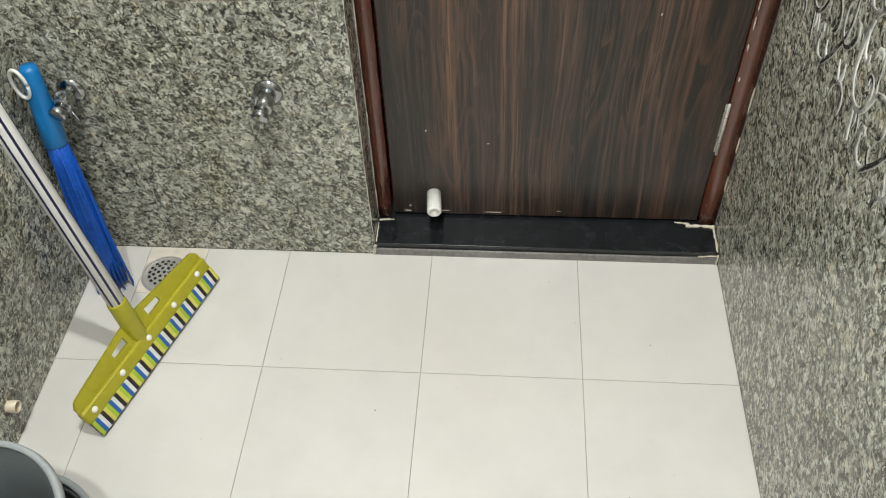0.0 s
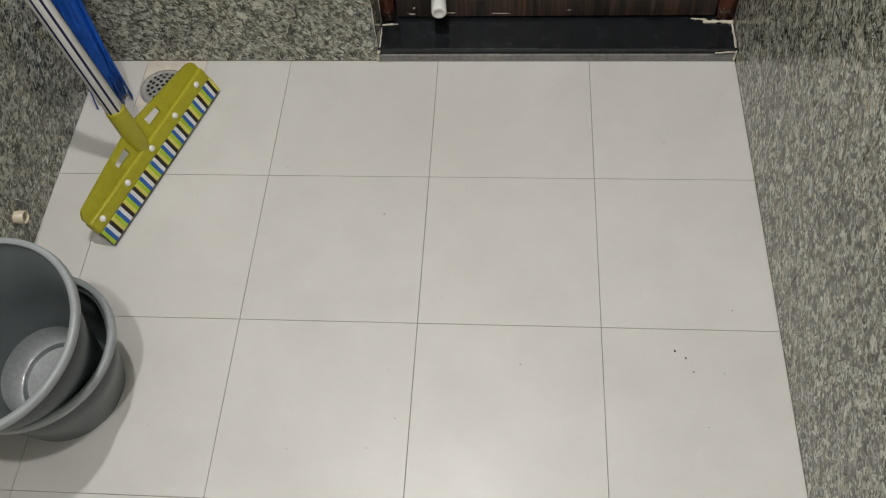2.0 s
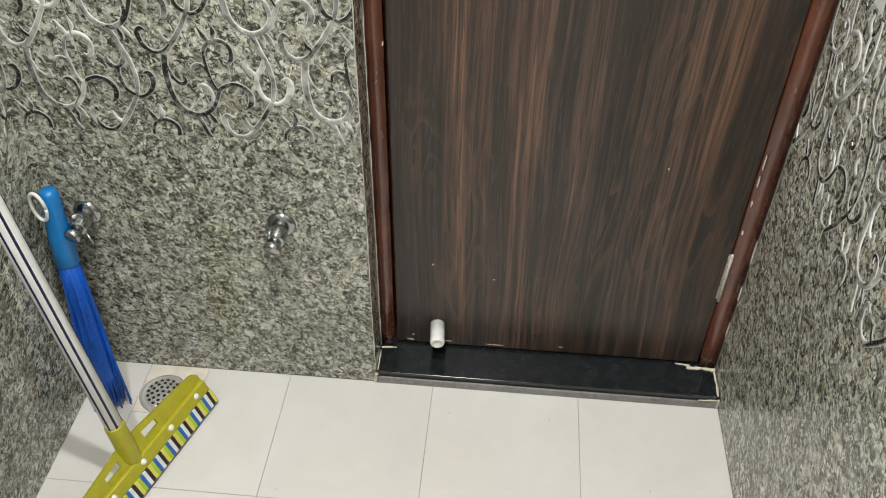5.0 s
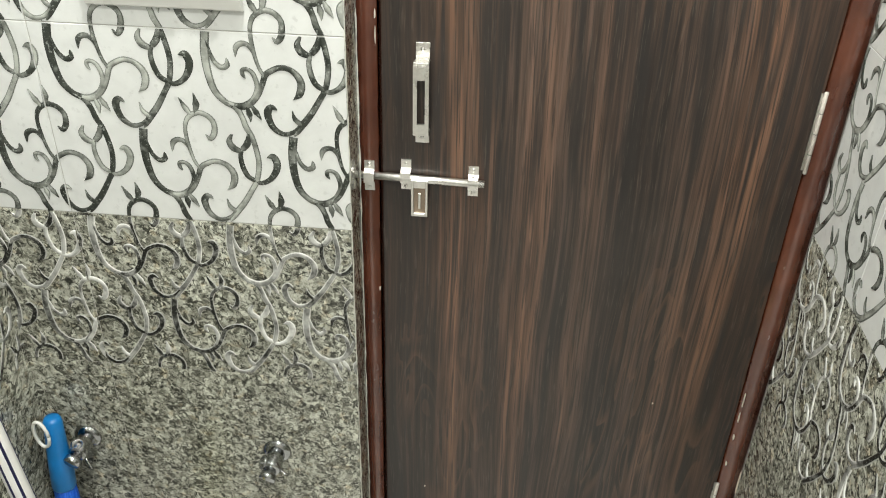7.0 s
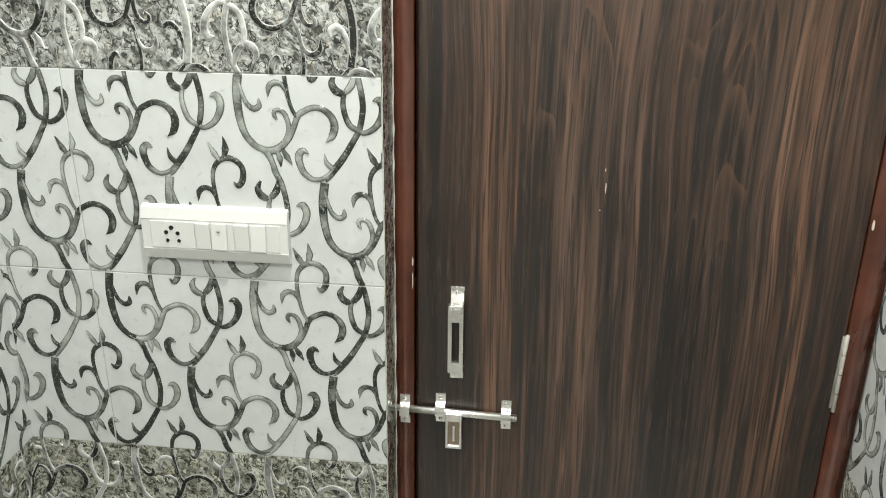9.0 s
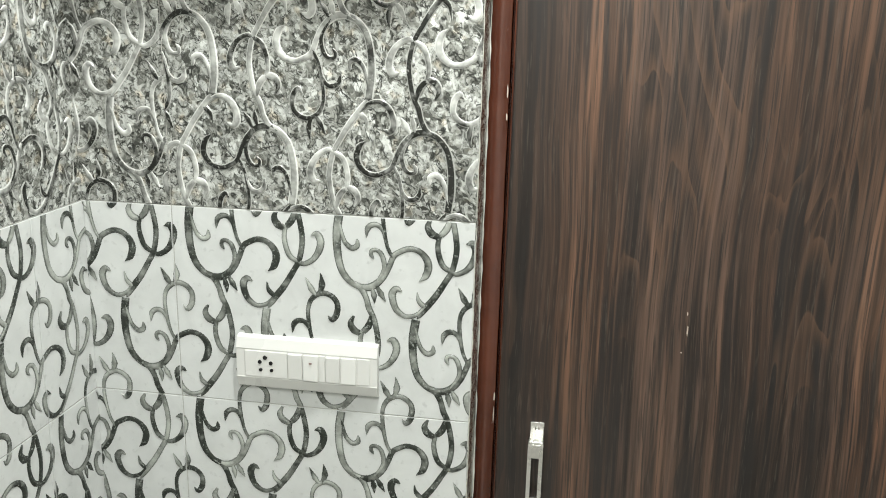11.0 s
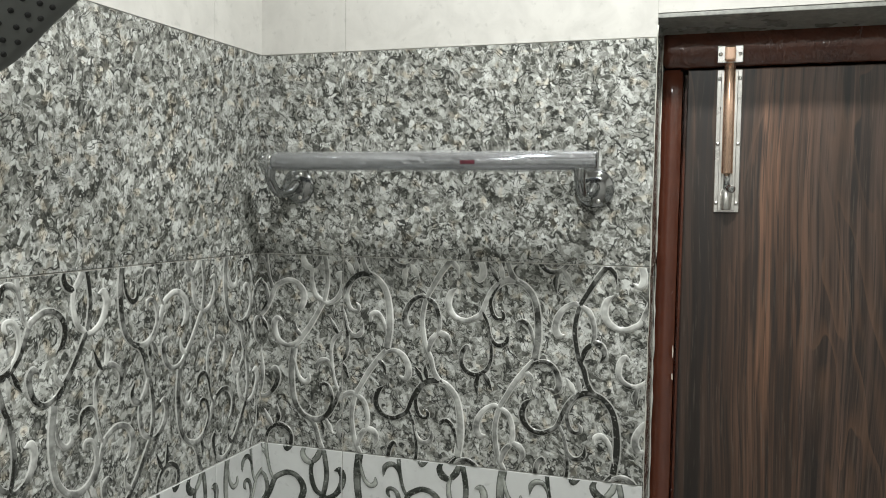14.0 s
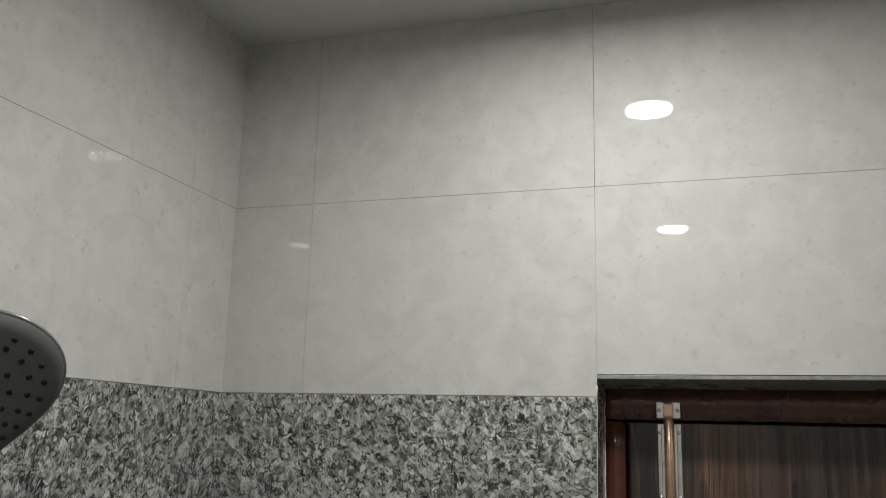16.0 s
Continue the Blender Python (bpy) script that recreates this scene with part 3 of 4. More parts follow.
# the narrow lining of the opening's side, tile edges turned into the room
for r in range(7):
    tile(wall_north, pose(JAMB + lean((COURSES[r] + COURSES[r + 1]) / 2), 0.0, 0, 0, 0, 90), 0, 0.075, max(COURSES[r], 0.031), COURSES[r + 1], "stone")
tile(wall_north, pose(JAMB + lean(2.1), 0.0, 0, 0, 0, 90), 0, 0.06, COURSES[7], LINTEL, "stone")
rng = random.Random(23)
for x, y, r in ((0.0, -0.0002, 0.0011), (0.0006, 0.0745, 0.0016)):
    pts = [Vector((JAMB + x + lean(z) + rng.uniform(-0.0006, 0.0006), y, z)) for z in [0.034 + 0.0172 * k for k in range(121)]]
    rad = [r * rng.choice((0.35, 0.8, 1.0, 1.2, 0.6)) for _ in range(122)]
    part("edge_bead", tube(pts, lambda t: rad[int(t * 120)], 6), M_BEAD, wall_north, "thin pale filler bead along the tile edge", smooth=True)
# side walls
west_runs = [(-0.124, 0, 0.124)] + [(-0.124 - WIDE * (k + 1), 0, WIDE) for k in range(4)]
clad(wall_west, LEAN @ pose(WEST, 0, 0), 90, west_runs, range(5))
clad(wall_west, pose(WEST, 0, 0), 90, west_runs, range(5, 9))
east_runs = [(-0.076, WIDE - 0.19, WIDE)] + [(0.114 + WIDE * k, 0, WIDE) for k in range(4)]
clad(wall_east, pose(EAST, 0, 0), -90, east_runs, range(7))
east_runs[0] = (0.0, WIDE - 0.114, WIDE)
clad(wall_east, pose(EAST, 0, 0), -90, east_runs, range(7, 9))

# ---- floor tiles ----
FX = [WEST - 0.024, -0.6, -0.3, 0.0, 0.3, EAST]
FY = [0.0, -0.291, -0.591, -0.891, -1.191, -1.491, -1.791, -2.091]


FGAP = 0.0010


def floor_piece(x0, x1, y0, y1):
    return part("tile", box((x0 + FGAP / 2, y1 + FGAP / 2, -0.008), (x1 - FGAP / 2, y0 - FGAP / 2, 0), 0.0005, 1), M_FLOOR, floor)


def corner_piece():
    """The L-shaped tile cut round the drain."""
    e = FGAP / 2
    bm = bmesh.new()
    f = bm.faces.new([bm.verts.new((x, y, -0.008)) for x, y in ((-0.6 + e, FY[1] + e), (-0.3 - e, FY[1] + e), (-0.3 - e, -e), (-0.475 + e, -e), (-0.475 + e, -0.125 - e), (-0.6 + e, -0.125 - e))])
    up = bmesh.ops.extrude_face_region(bm, geom=[f])
    bmesh.ops.translate(bm, verts=[v for v in up["geom"] if isinstance(v, bmesh.types.BMVert)], vec=(0, 0, 0.008))
    bmesh.ops.recalc_face_normals(bm, faces=bm.faces)
    return part("tile", bm, M_FLOOR, floor)


for j in range(len(FY) - 1):
    for i in range(len(FX) - 1):
        if (i, j) == (1, 0):
            corner_piece()
            ob = floor_piece(-0.6, -0.475, 0.0, -0.125)
            ob.data.materials[0] = M_STAINED
            ob["label"] = "stained cream tile round the drain"
        else:
            floor_piece(FX[i], FX[i + 1], FY[j], FY[j + 1])

# ---- lamps ----
for lx, ly in LAMPS:
    lamp = thing("ceiling_downlight", "small round white ceiling downlight, switched on", "lamp", "ceiling downlights", at=pose(lx, ly, ROOF))
    part("trim_ring", lathe([(0.043, -0.001), (0.043, -0.010), (0.049, -0.012), (0.055, -0.006), (0.055, 0.0)], 40), M_PVC, lamp, smooth=True)
    part("diffuser", lathe([(0.0, -0.009), (0.0435, -0.009)], 40), M_LAMP, lamp, "glowing round diffuser")

# ---- door fittings ----
def screw(parent, x, y, z, r=0.0032):
    part("screw", lathe([(0, 0.0), (r, 0.0), (r, 0.0006), (r * 0.6, 0.0014), (0, 0.0016)], 10, pose(x, y, z, 90)), M_STEEL, parent, smooth=True)


def strap(parent, x, z, y, wide=0.0155, high=0.051, lift=0.013):
    """A latch strap: two flat feet and a hump over the rod."""
    h, g = high / 2, 0.0085
    prof = [(-h, 0), (-g - 0.003, 0), (-g, lift), (g, lift), (g + 0.003, 0), (h, 0)]
    bm = bmesh.new()
    t = 0.0018
    rows = []
    for dz, dy in prof:
        rows.append([bm.verts.new((x + sx * wide / 2, y - dy - o, z + dz)) for sx in (-1, 1) for o in (0, t)])
    for a, b in zip(rows, rows[1:]):
        for i, j in ((0, 1), (1, 3), (3, 2), (2, 0)):
            bm.faces.new((a[i], a[j], b[j], b[i]))
    for q in (rows[0], rows[-1]):
        bm.faces.new((q[0], q[1], q[3], q[2]))
    bmesh.ops.recalc_face_normals(bm, faces=bm.faces)
    ob = part("strap", bm, M_STEEL, parent)
    for dz in (-h + 0.006, h - 0.006):
        screw(ob, x, y - t, z + dz)
    return ob


HX = -0.0185
pull = part("pull_handle", box((HX - 0.0105, LEAF - 0.0022, 1.147), (HX + 0.0105, LEAF - 0.0002, 1.170), 0.0008), M_STEEL, door_1, "brushed steel pull handle with a slot")
part("foot", box((HX - 0.0105, LEAF - 0.0022, 1.014), (HX + 0.0105, LEAF - 0.0002, 1.038), 0.0008), M_STEEL, pull)
grip = bmesh.new()
y0, y1 = LEAF - 0.026, LEAF - 0.022
for lo, hi in (((HX - 0.0115, y0, 1.037), (HX - 0.0058, y1, 1.144)), ((HX + 0.0058, y0, 1.037), (HX + 0.0115, y1, 1.144)),
               ((HX - 0.0058, y0, 1.037), (HX + 0.0058, y1, 1.054)), ((HX - 0.0058, y0, 1.122), (HX + 0.0058, y1, 1.144))):
    add_box(grip, lo, hi)
part("grip", grip, M_STEEL, pull)
for a, b in ((1.1435, 1.1485), (1.0355, 1.0385)):
    bm = bmesh.new()
    add_box(bm, (HX - 0.0112, y0, a), (HX + 0.0112, LEAF - 0.001, b), 0.0012)
    part("bend", bm, M_STEEL, pull)
for z in (1.160, 1.024):
    screw(pull, HX, LEAF - 0.0022, z)

LZ = 0.958
latch = part("sliding_latch", rod((-0.1120, LEAF - 0.0095, LZ), (0.079, LEAF - 0.0095, LZ - 0.005), 0.0060, 18, 0.001), M_STEEL, door_1, "satin steel sliding latch, drawn shut", smooth=True)
strap(latch, -0.043, LZ, LEAF)
strap(latch, 0.061, LZ - 0.005, LEAF)
hasp = bmesh.new()
hx, hy, hz = -0.0205, LEAF - 0.019, -0.011
for lo, hi in (((hx - 0.013, hy, 0.905 + hz), (hx - 0.009, hy + 0.007, 0.969 + hz)), ((hx + 0.009, hy, 0.905 + hz), (hx + 0.013, hy + 0.007, 0.969 + hz)),
               ((hx - 0.009, hy, 0.905 + hz), (hx + 0.009, hy + 0.007, 0.911 + hz)), ((hx - 0.009, hy, 0.955 + hz), (hx + 0.009, hy + 0.007, 0.969 + hz))):
    add_box(hasp, lo, hi, 0.0008, 1)
part("hasp", hasp, M_STEEL, latch)
part("hasp_plate", box((hx - 0.009, hy + 0.003, 0.911 + hz), (hx + 0.009, hy + 0.006, 0.955 + hz)), plain("tarnished_steel", (0.35, 0.28, 0.22), 0.45, 1.0), latch, "tarnished inner plate")
part("hasp_slot", box((hx - 0.0018, hy + 0.001, 0.918 + hz), (hx + 0.0018, hy + 0.003, 0.946 + hz), 0.0006, 1), M_STEEL, latch)
strap(door_frame, -0.0985, LZ, FACE, lift=0.010)

BX, BZ0, BZ1 = -0.0195, 1.859, 2.0505
bolt = part("tower_bolt", box((BX - 0.0162, LEAF - 0.0025, BZ0), (BX + 0.0162, LEAF - 0.0003, BZ1), 0.0006, 1), M_STEEL, door_1, "steel tower bolt, shot up into the frame")
for s in (-1, 1):
    part("rail", box((BX + s * 0.0088 - 0.002, LEAF - 0.009, BZ0 + 0.002), (BX + s * 0.0088 + 0.002, LEAF - 0.0025, BZ1 - 0.002), 0.0007, 1), M_STEEL, bolt)
part("bolt_rod", rod((BX, LEAF - 0.008, BZ0 + 0.052), (BX, LEAF - 0.008, 2.075), 0.0074, 20, 0.001), M_WARM_REFLECTION, bolt, "polished rod", smooth=True)
part("sleeve", rod((BX, LEAF - 0.008, BZ0 + 0.003), (BX, LEAF - 0.008, BZ0 + 0.03), 0.0062, 18, 0.001), M_STEEL, bolt, smooth=True)
part("knob", rod((BX, LEAF - 0.010, BZ0 + 0.034), (BX + 0.008, LEAF - 0.024, BZ0 + 0.030), 0.0050, 16, 0.0012), M_CHROME, bolt, smooth=True)
part("knob_stem", rod((BX, LEAF - 0.008, BZ0 + 0.030), (BX, LEAF - 0.008, BZ0 + 0.053), 0.0042, 14), M_CHROME, bolt, smooth=True)
for z in (BZ0 + 0.012, BZ0 + 0.092, BZ1 - 0.012):
    for s in (-1, 1):
        screw(bolt, BX + s * 0.0130, LEAF - 0.0025, z, 0.0026)
keeper = part("bolt_keeper", box((BX - 0.0162, FACE - 0.0068, 2.058), (BX + 0.0162, FACE - 0.0045, 2.080), 0.0006, 1), M_STEEL, door_frame, "steel keeper of the tower bolt")
part("keeper_hump", box((BX - 0.007, FACE - 0.016, 2.0585), (BX + 0.007, FACE - 0.0068, 2.0795), 0.003, 2), M_WARM_REFLECTION, keeper, "hump with a painted warm reflection")
for s in (-1, 1):
    screw(keeper, BX + s * 0.0124, FACE - 0.0068, 2.069, 0.0026)

for z0, z1 in ((0.224, 0.347), (1.002, 1.130)):
    hinge = part("butt_hinge", rod((0.5465, LEAF - 0.006, z0), (0.5465, LEAF - 0.006, z1), 0.0030, 14, 0.001), M_HINGE, door_1, "pale paint-smeared butt hinge", smooth=True)
    part("hinge_leaf", box((0.5415, LEAF - 0.0022, z0 + 0.004), (0.546, LEAF - 0.0003, z1 - 0.004)), M_STEEL, hinge)
    for k in (0.25, 0.5, 0.75):
        z = z0 + (z1 - z0) * k
        part("knuckle_joint", lathe([(0.0032, -0.0005), (0.0032, 0.0005)], 14, pose(0.5465, LEAF - 0.006, z)), M_DARKHOLE, hinge)

# chips of bare wood along the frame's and door's edges
chip_rng = random.Random(7)
M_CHIP = plain("bare_pale_chip", (0.62, 0.55, 0.46), 0.8, vary=0.2)
for x, z, w, h, y in ((0.5495, 0.472, 0.0022, 0.016, FACE), (0.5495, 0.405, 0.0014, 0.012, FACE), (0.5495, 0.520, 0.0012, 0.03, FACE), (-0.0852, 1.21, 0.0014, 0.016, FACE),
                      (-0.0852, 1.18, 0.001, 0.03, FACE), (-0.0862, 0.745, 0.002, 0.008, FACE), (0.5805, 0.36, 0.0016, 0.08, FACE), (0.5805, 0.25, 0.0018, 0.05, FACE),
                      (0.5805, 0.15, 0.0016, 0.06, FACE), (-0.0832, 1.63, 0.0014, 0.014, FACE), (-0.0832, 1.665, 0.001, 0.02, FACE), (0.5495, 1.30, 0.0016, 0.02, FACE), (0.5495, 0.56, 0.001, 0.04, FACE)):
    bm = bmesh.new()
    ring = [bm.verts.new((x + w * math.cos(a) * chip_rng.uniform(0.5, 1), y - 0.0016, z + h / 2 * math.sin(a) * chip_rng.uniform(0.6, 1))) for a in [k * math.pi / 4 for k in range(8)]]
    f = bm.faces.new(ring)
    ext = bmesh.ops.extrude_face_region(bm, geom=[f])
    bmesh.ops.translate(bm, verts=[v for v in ext["geom"] if isinstance(v, bmesh.types.BMVert)], vec=(0, 0.003, 0))
    bmesh.ops.recalc_face_normals(bm, faces=bm.faces)
    part("paint_chip", bm, M_CHIP, door_frame, "pale chip in the paint")
for x, z, w, h in ((-0.008, 0.265, 0.0022, 0.006), (0.398, 0.528, 0.002, 0.006), (0.188, 1.335, 0.0014, 0.024), (0.186, 1.36, 0.001, 0.006), (0.182, 1.30, 0.0012, 0.003),
                   (0.112, 0.235, 0.003, 0.003), (0.26, 0.052, 0.006, 0.004), (-0.05, 0.058, 0.004, 0.008), (0.02, 0.046, 0.02, 0.004), (0.12, 0.044, 0.03, 0.003), (-0.055, 0.043, 0.012, 0.006)):
    bm = bmesh.new()
    ring = [bm.verts.new((x + w * math.cos(a) * chip_rng.uniform(0.4, 1), LEAF - 0.0004, z + h / 2 * math.sin(a) * chip_rng.uniform(0.4, 1))) for a in [k * math.pi / 5 for k in range(10)]]
    f = bm.faces.new(ring)
    ext = bmesh.ops.extrude_face_region(bm, geom=[f])
    bmesh.ops.translate(bm, verts=[v for v in ext["geom"] if isinstance(v, bmesh.types.BMVert)], vec=(0, 0.001, 0))
    bmesh.ops.recalc_face_normals(bm, faces=bm.faces)
    part("scuff", bm, M_CHIP, door_1, "pale scuff on the laminate")

stop = part("door_stop", lathe([(0.0, 0.0), (0.0148, 0.0), (0.0148, 0.050), (0.0135, 0.0525), (0.0085, 0.0525), (0.0075, 0.048), (0.0, 0.046)], 28, along((0.001, LEAF, 0.096), (0.006, LEAF - 0.06, 0.092))),
            M_PVC, door_1, "short white plastic tube used as a door stop", smooth=True)

# ---- switchboard ----
SX0, SX1, SZ0, SZ1 = -0.4560, -0.2450, 1.2295, 1.3105
switchboard = thing("switchboard", "white plastic switchboard with socket and four switches on the wall", "switchboard", at=pose(SX0, 0, SZ0))
sw, sh = SX1 - SX0, SZ1 - SZ0
prof = [(0.0, -0.0001), (0.0, -0.004), (0.003, -0.0092), (0.0180, -0.0138), (0.0195, -0.0130), (0.0615, -0.0130), (0.063, -0.0138), (0.078, -0.0092), (0.081, -0.004), (0.081, -0.0001)]
bm = bmesh.new()
rows = [[bm.verts.new((x, y, z)) for z, y in prof] for x in (0.0, sw)]
for k in range(len(prof) - 1):
    bm.faces.new((rows[0][k], rows[1][k], rows[1][k + 1], rows[0][k + 1]))
for q in rows:
    bm.faces.new(q)
bmesh.ops.recalc_face_normals(bm, faces=bm.faces)
bmesh.ops.bevel(bm, geom=[e for e in bm.edges if abs(e.verts[0].co.z - e.verts[1].co.z) > 1e-5 or abs(e.verts[0].co.y - e.verts[1].co.y) > 1e-5], offset=0.0008, segments=1, affect="EDGES")
part("cover_plate", bm, M_SWITCH, switchboard)
part("socket_plate", box((0.014, -0.0150, 0.0207), (0.078, -0.0125, 0.0603), 0.0006, 1), M_SWITCH, switchboard)
for x, z, r in ((0.045, 0.049, 0.0033), (0.037, 0.042, 0.0029), (0.0535, 0.041, 0.0029), (0.038, 0.030, 0.0026), (0.0545, 0.030, 0.0026)):
    part("socket_hole", lathe([(0, 0), (r, 0), (r, 0.001)], 14, pose(x, -0.0152, z + 0.002, 90)), M_DARKHOLE, switchboard)
for x0, x1, tilt in ((0.0795, 0.1005, 3), (0.1025, 0.1245, -3), (0.1355, 0.1565, 3), (0.1585, 0.1805, -3)):
    rocker = part("rocker_switch", box((-(x1 - x0) / 2, -0.002, -0.0195), ((x1 - x0) / 2, 0.004, 0.0195), 0.0008, 1), M_SWITCH, switchboard,
                  at=pose((x0 + x1) / 2, -0.0150, 0.0405, tilt))
part("indicator_mark", box((0.1115, -0.0183, 0.0475), (0.1155, -0.0170, 0.0495)), plain("red_grey_mark", (0.25, 0.16, 0.14), 0.5), switchboard, "tiny indicator mark")
part("blank_plate", box((0.182, -0.0147, 0.0207), (0.200, -0.0125, 0.0603), 0.0005, 1), M_SWITCH, switchboard)
part("blank_plate", box((0.1258, -0.0147, 0.0207), (0.1345, -0.0125, 0.0603), 0.0005, 1), M_SWITCH, switchboard)

# ---- towel rail ----
RX0, RX1, RY, RZ, RR = -0.641, -0.170, -0.070, 1.921, 0.0115
rail = thing("towel_rail", "chrome towel rail still wrapped in clear film, fixed to the wall", "towel rail")
part("tube", rod((RX0, RY, RZ), (RX1, RY, RZ), RR, 28, 0.0015), plain("blue_grey_chrome", (0.42, 0.435, 0.47), 0.09, 1.0, vary=0.08, scale=40), rail, smooth=True)
part("end_cap", rod((RX0 - 0.004, RY, RZ), (RX0 + 0.016, RY, RZ), RR + 0.0012, 28, 0.0015), M_CHROME, rail, smooth=True)
film_mat = Nodes("clear_wrapping_film").done((0.86, 0.87, 0.87), 0.12, 0.0, Transmission_Weight=0.6, IOR=1.35, Alpha=0.34)
rng = random.Random(3)
bm = bmesh.new()
rings, N, S = [], 90, 20
for i in range(N + 1):
    x = RX0 + 0.018 + (RX1 - RX0 - 0.02) * i / N
    rings.append([bm.verts.new((x, RY + (RR + 0.0010 + 0.0050 * abs(noise.noise((x * 75, k * 0.55, 1.7)))) * math.cos(2 * math.pi * k / S),
                                RZ + (RR + 0.0010 + 0.0050 * abs(noise.noise((x * 75, k * 0.55, 4.1)))) * math.sin(2 * math.pi * k / S))) for k in range(S)])
for a, b in zip(rings, rings[1:]):
    for k in range(S):
        bm.faces.new((a[k], a[(k + 1) % S], b[(k + 1) % S], b[k]))
film = part("wrapping_film", bm, film_mat, rail, "creased clear plastic film")
bm = bmesh.new()
quads = []
for a in (178, 184, 190, 196):
    c, s = math.cos(radians(a)), math.sin(radians(a))
    quads.append([bm.verts.new((x, RY + (RR + 0.0042) * c, RZ + (RR + 0.0042) * s)) for x in (-0.345, -0.3255)])
for a, b in zip(quads, quads[1:]):
    bm.faces.new((a[0], a[1], b[1], b[0]))
part("sticker", bm, plain("red_print", (0.12, 0.022, 0.035), 0.5, vary=0.5, scale=260), rail, "small red printed sticker")
for bx in (-0.624, -0.184):
    bracket = part("bracket", lathe([(0, 0), (0.026, 0), (0.026, 0.003), (0.022, 0.0065), (0.010, 0.0085), (0, 0.0085)], 30, along((bx, -0.0002, 1.888), (bx, -0.02, 1.888))), M_DARK_CHROME, rail, smooth=True)
    hook = [Vector(p) for p in ((bx, -0.006, 1.890), (bx - 0.003, -0.028, 1.878), (bx - 0.006, -0.052, 1.878), (bx - 0.008, -0.069, 1.895), (bx - 0.008, RY, RZ - 0.008))]
    part("arm", tube(smooth_path(hook, 6), lambda t: 0.0085 - 0.002 * math.sin(t * 3.14), 14), M_DARK_CHROME, bracket, smooth=True)
    for dz in (-0.017, 0.017):
        screw(bracket, bx + 0.006, -0.0075, 1.888 + dz, 0.003)

# ---- shower head ----
SN = Vector((0.61, -0.51, -0.61)).normalized()
SU = Vector((SN.y, -SN.x, 0)).normalized()
SV = SN.cross(SU)
SC = Vector((-0.457, -0.602, 2.081)) + 0.107 * SU + 0.050 * SV
shower = thing("shower_head", "grey overhead shower head, a rounded triangle, on a chrome arm", "shower head")


def reach(a, size=0.102):
    """Outline of the head: a triangle with full, rounded sides."""
    return size * (1 + 0.125 * math.cos(3 * (a - radians(205))))


def rounded_body(bm, levels, n=72):
    """A body of such rings: levels of (scale, depth behind the face)."""
    rings = []
    for s, d in levels:
        ring = []
        for i in range(n):
            a = 2 * math.pi * i / n
            r = reach(a) * s
            ring.append(bm.verts.new(SC + SU * (r * math.cos(a)) + SV * (r * math.sin(a)) - SN * d))
        rings.append(ring)
    for a, b in zip(rings, rings[1:]):
        for i in range(n):
            bm.faces.new((a[i], a[(i + 1) % n], b[(i + 1) % n], b[i]))
    return rings


bm = bmesh.new()
ends = rounded_body(bm, [(0.86, 0.0), (0.90, 0.0008), (0.95, 0.0030), (0.985, 0.0072)])
bm.faces.new(ends[0])
bmesh.ops.recalc_face_normals(bm, faces=bm.faces)
part("spray_face", bm, M_SHOWER_FACE, shower, "grey spray face", smooth=True)
bm = bmesh.new()
ends = rounded_body(bm, [(0.980, 0.0088), (0.995, 0.0090), (1.0, 0.0102), (0.992, 0.0125), (0.94, 0.0150), (0.72, 0.020), (0.3, 0.030), (0.16, 0.036)])
bm.faces.new(ends[-1])
bmesh.ops.recalc_face_normals(bm, faces=bm.faces)
part("back_shell", bm, M_SHELL, shower, "glossy grey back shell with a dark seam", smooth=True)
bm = bmesh.new()
rounded_body(bm, [(0.984, 0.0070), (0.974, 0.0076), (0.974, 0.0086), (0.984, 0.0092)])
bmesh.ops.recalc_face_normals(bm, faces=bm.faces)
part("seam", bm, M_DARKHOLE, shower, "dark seam round the spray face", smooth=True)
for ring, count in ((0.011, 5), (0.024, 10), (0.037, 16), (0.050, 21), (0.063, 26), (0.076, 31), (0.086, 36)):
    for i in range(count):
        a = 2 * math.pi * (i + 0.3 * ring * 100) / count
        c, q = math.cos(a), math.sin(a)
        k = ring * reach(a, 1.0)
        at = SC + SU * (k * c) + SV * (k * q)
        part("nozzle", lathe([(0.0026, -0.0005), (0.0024, 0.0007), (0.0014, 0.0012), (0, 0.0013)], 8, along(at, at + SN)), M_DARKHOLE, shower, smooth=True)
arm_pts = [SC - SN * 0.034, SC - SN * 0.055, Vector((-0.655, -0.61, 2.125)), Vector((WEST + 0.001, -0.60, 2.130))]
part("arm", tube(smooth_path(arm_pts, 6), 0.010, 16), M_CHROME, shower, "chrome shower arm", smooth=True)
part("wall_flange", lathe([(0, 0.006), (0.022, 0.006), (0.026, 0.0005), (0, 0.0005)], 28, along((WEST, -0.60, 2.130), (0, -0.60, 2.130))), M_CHROME, shower, smooth=True)

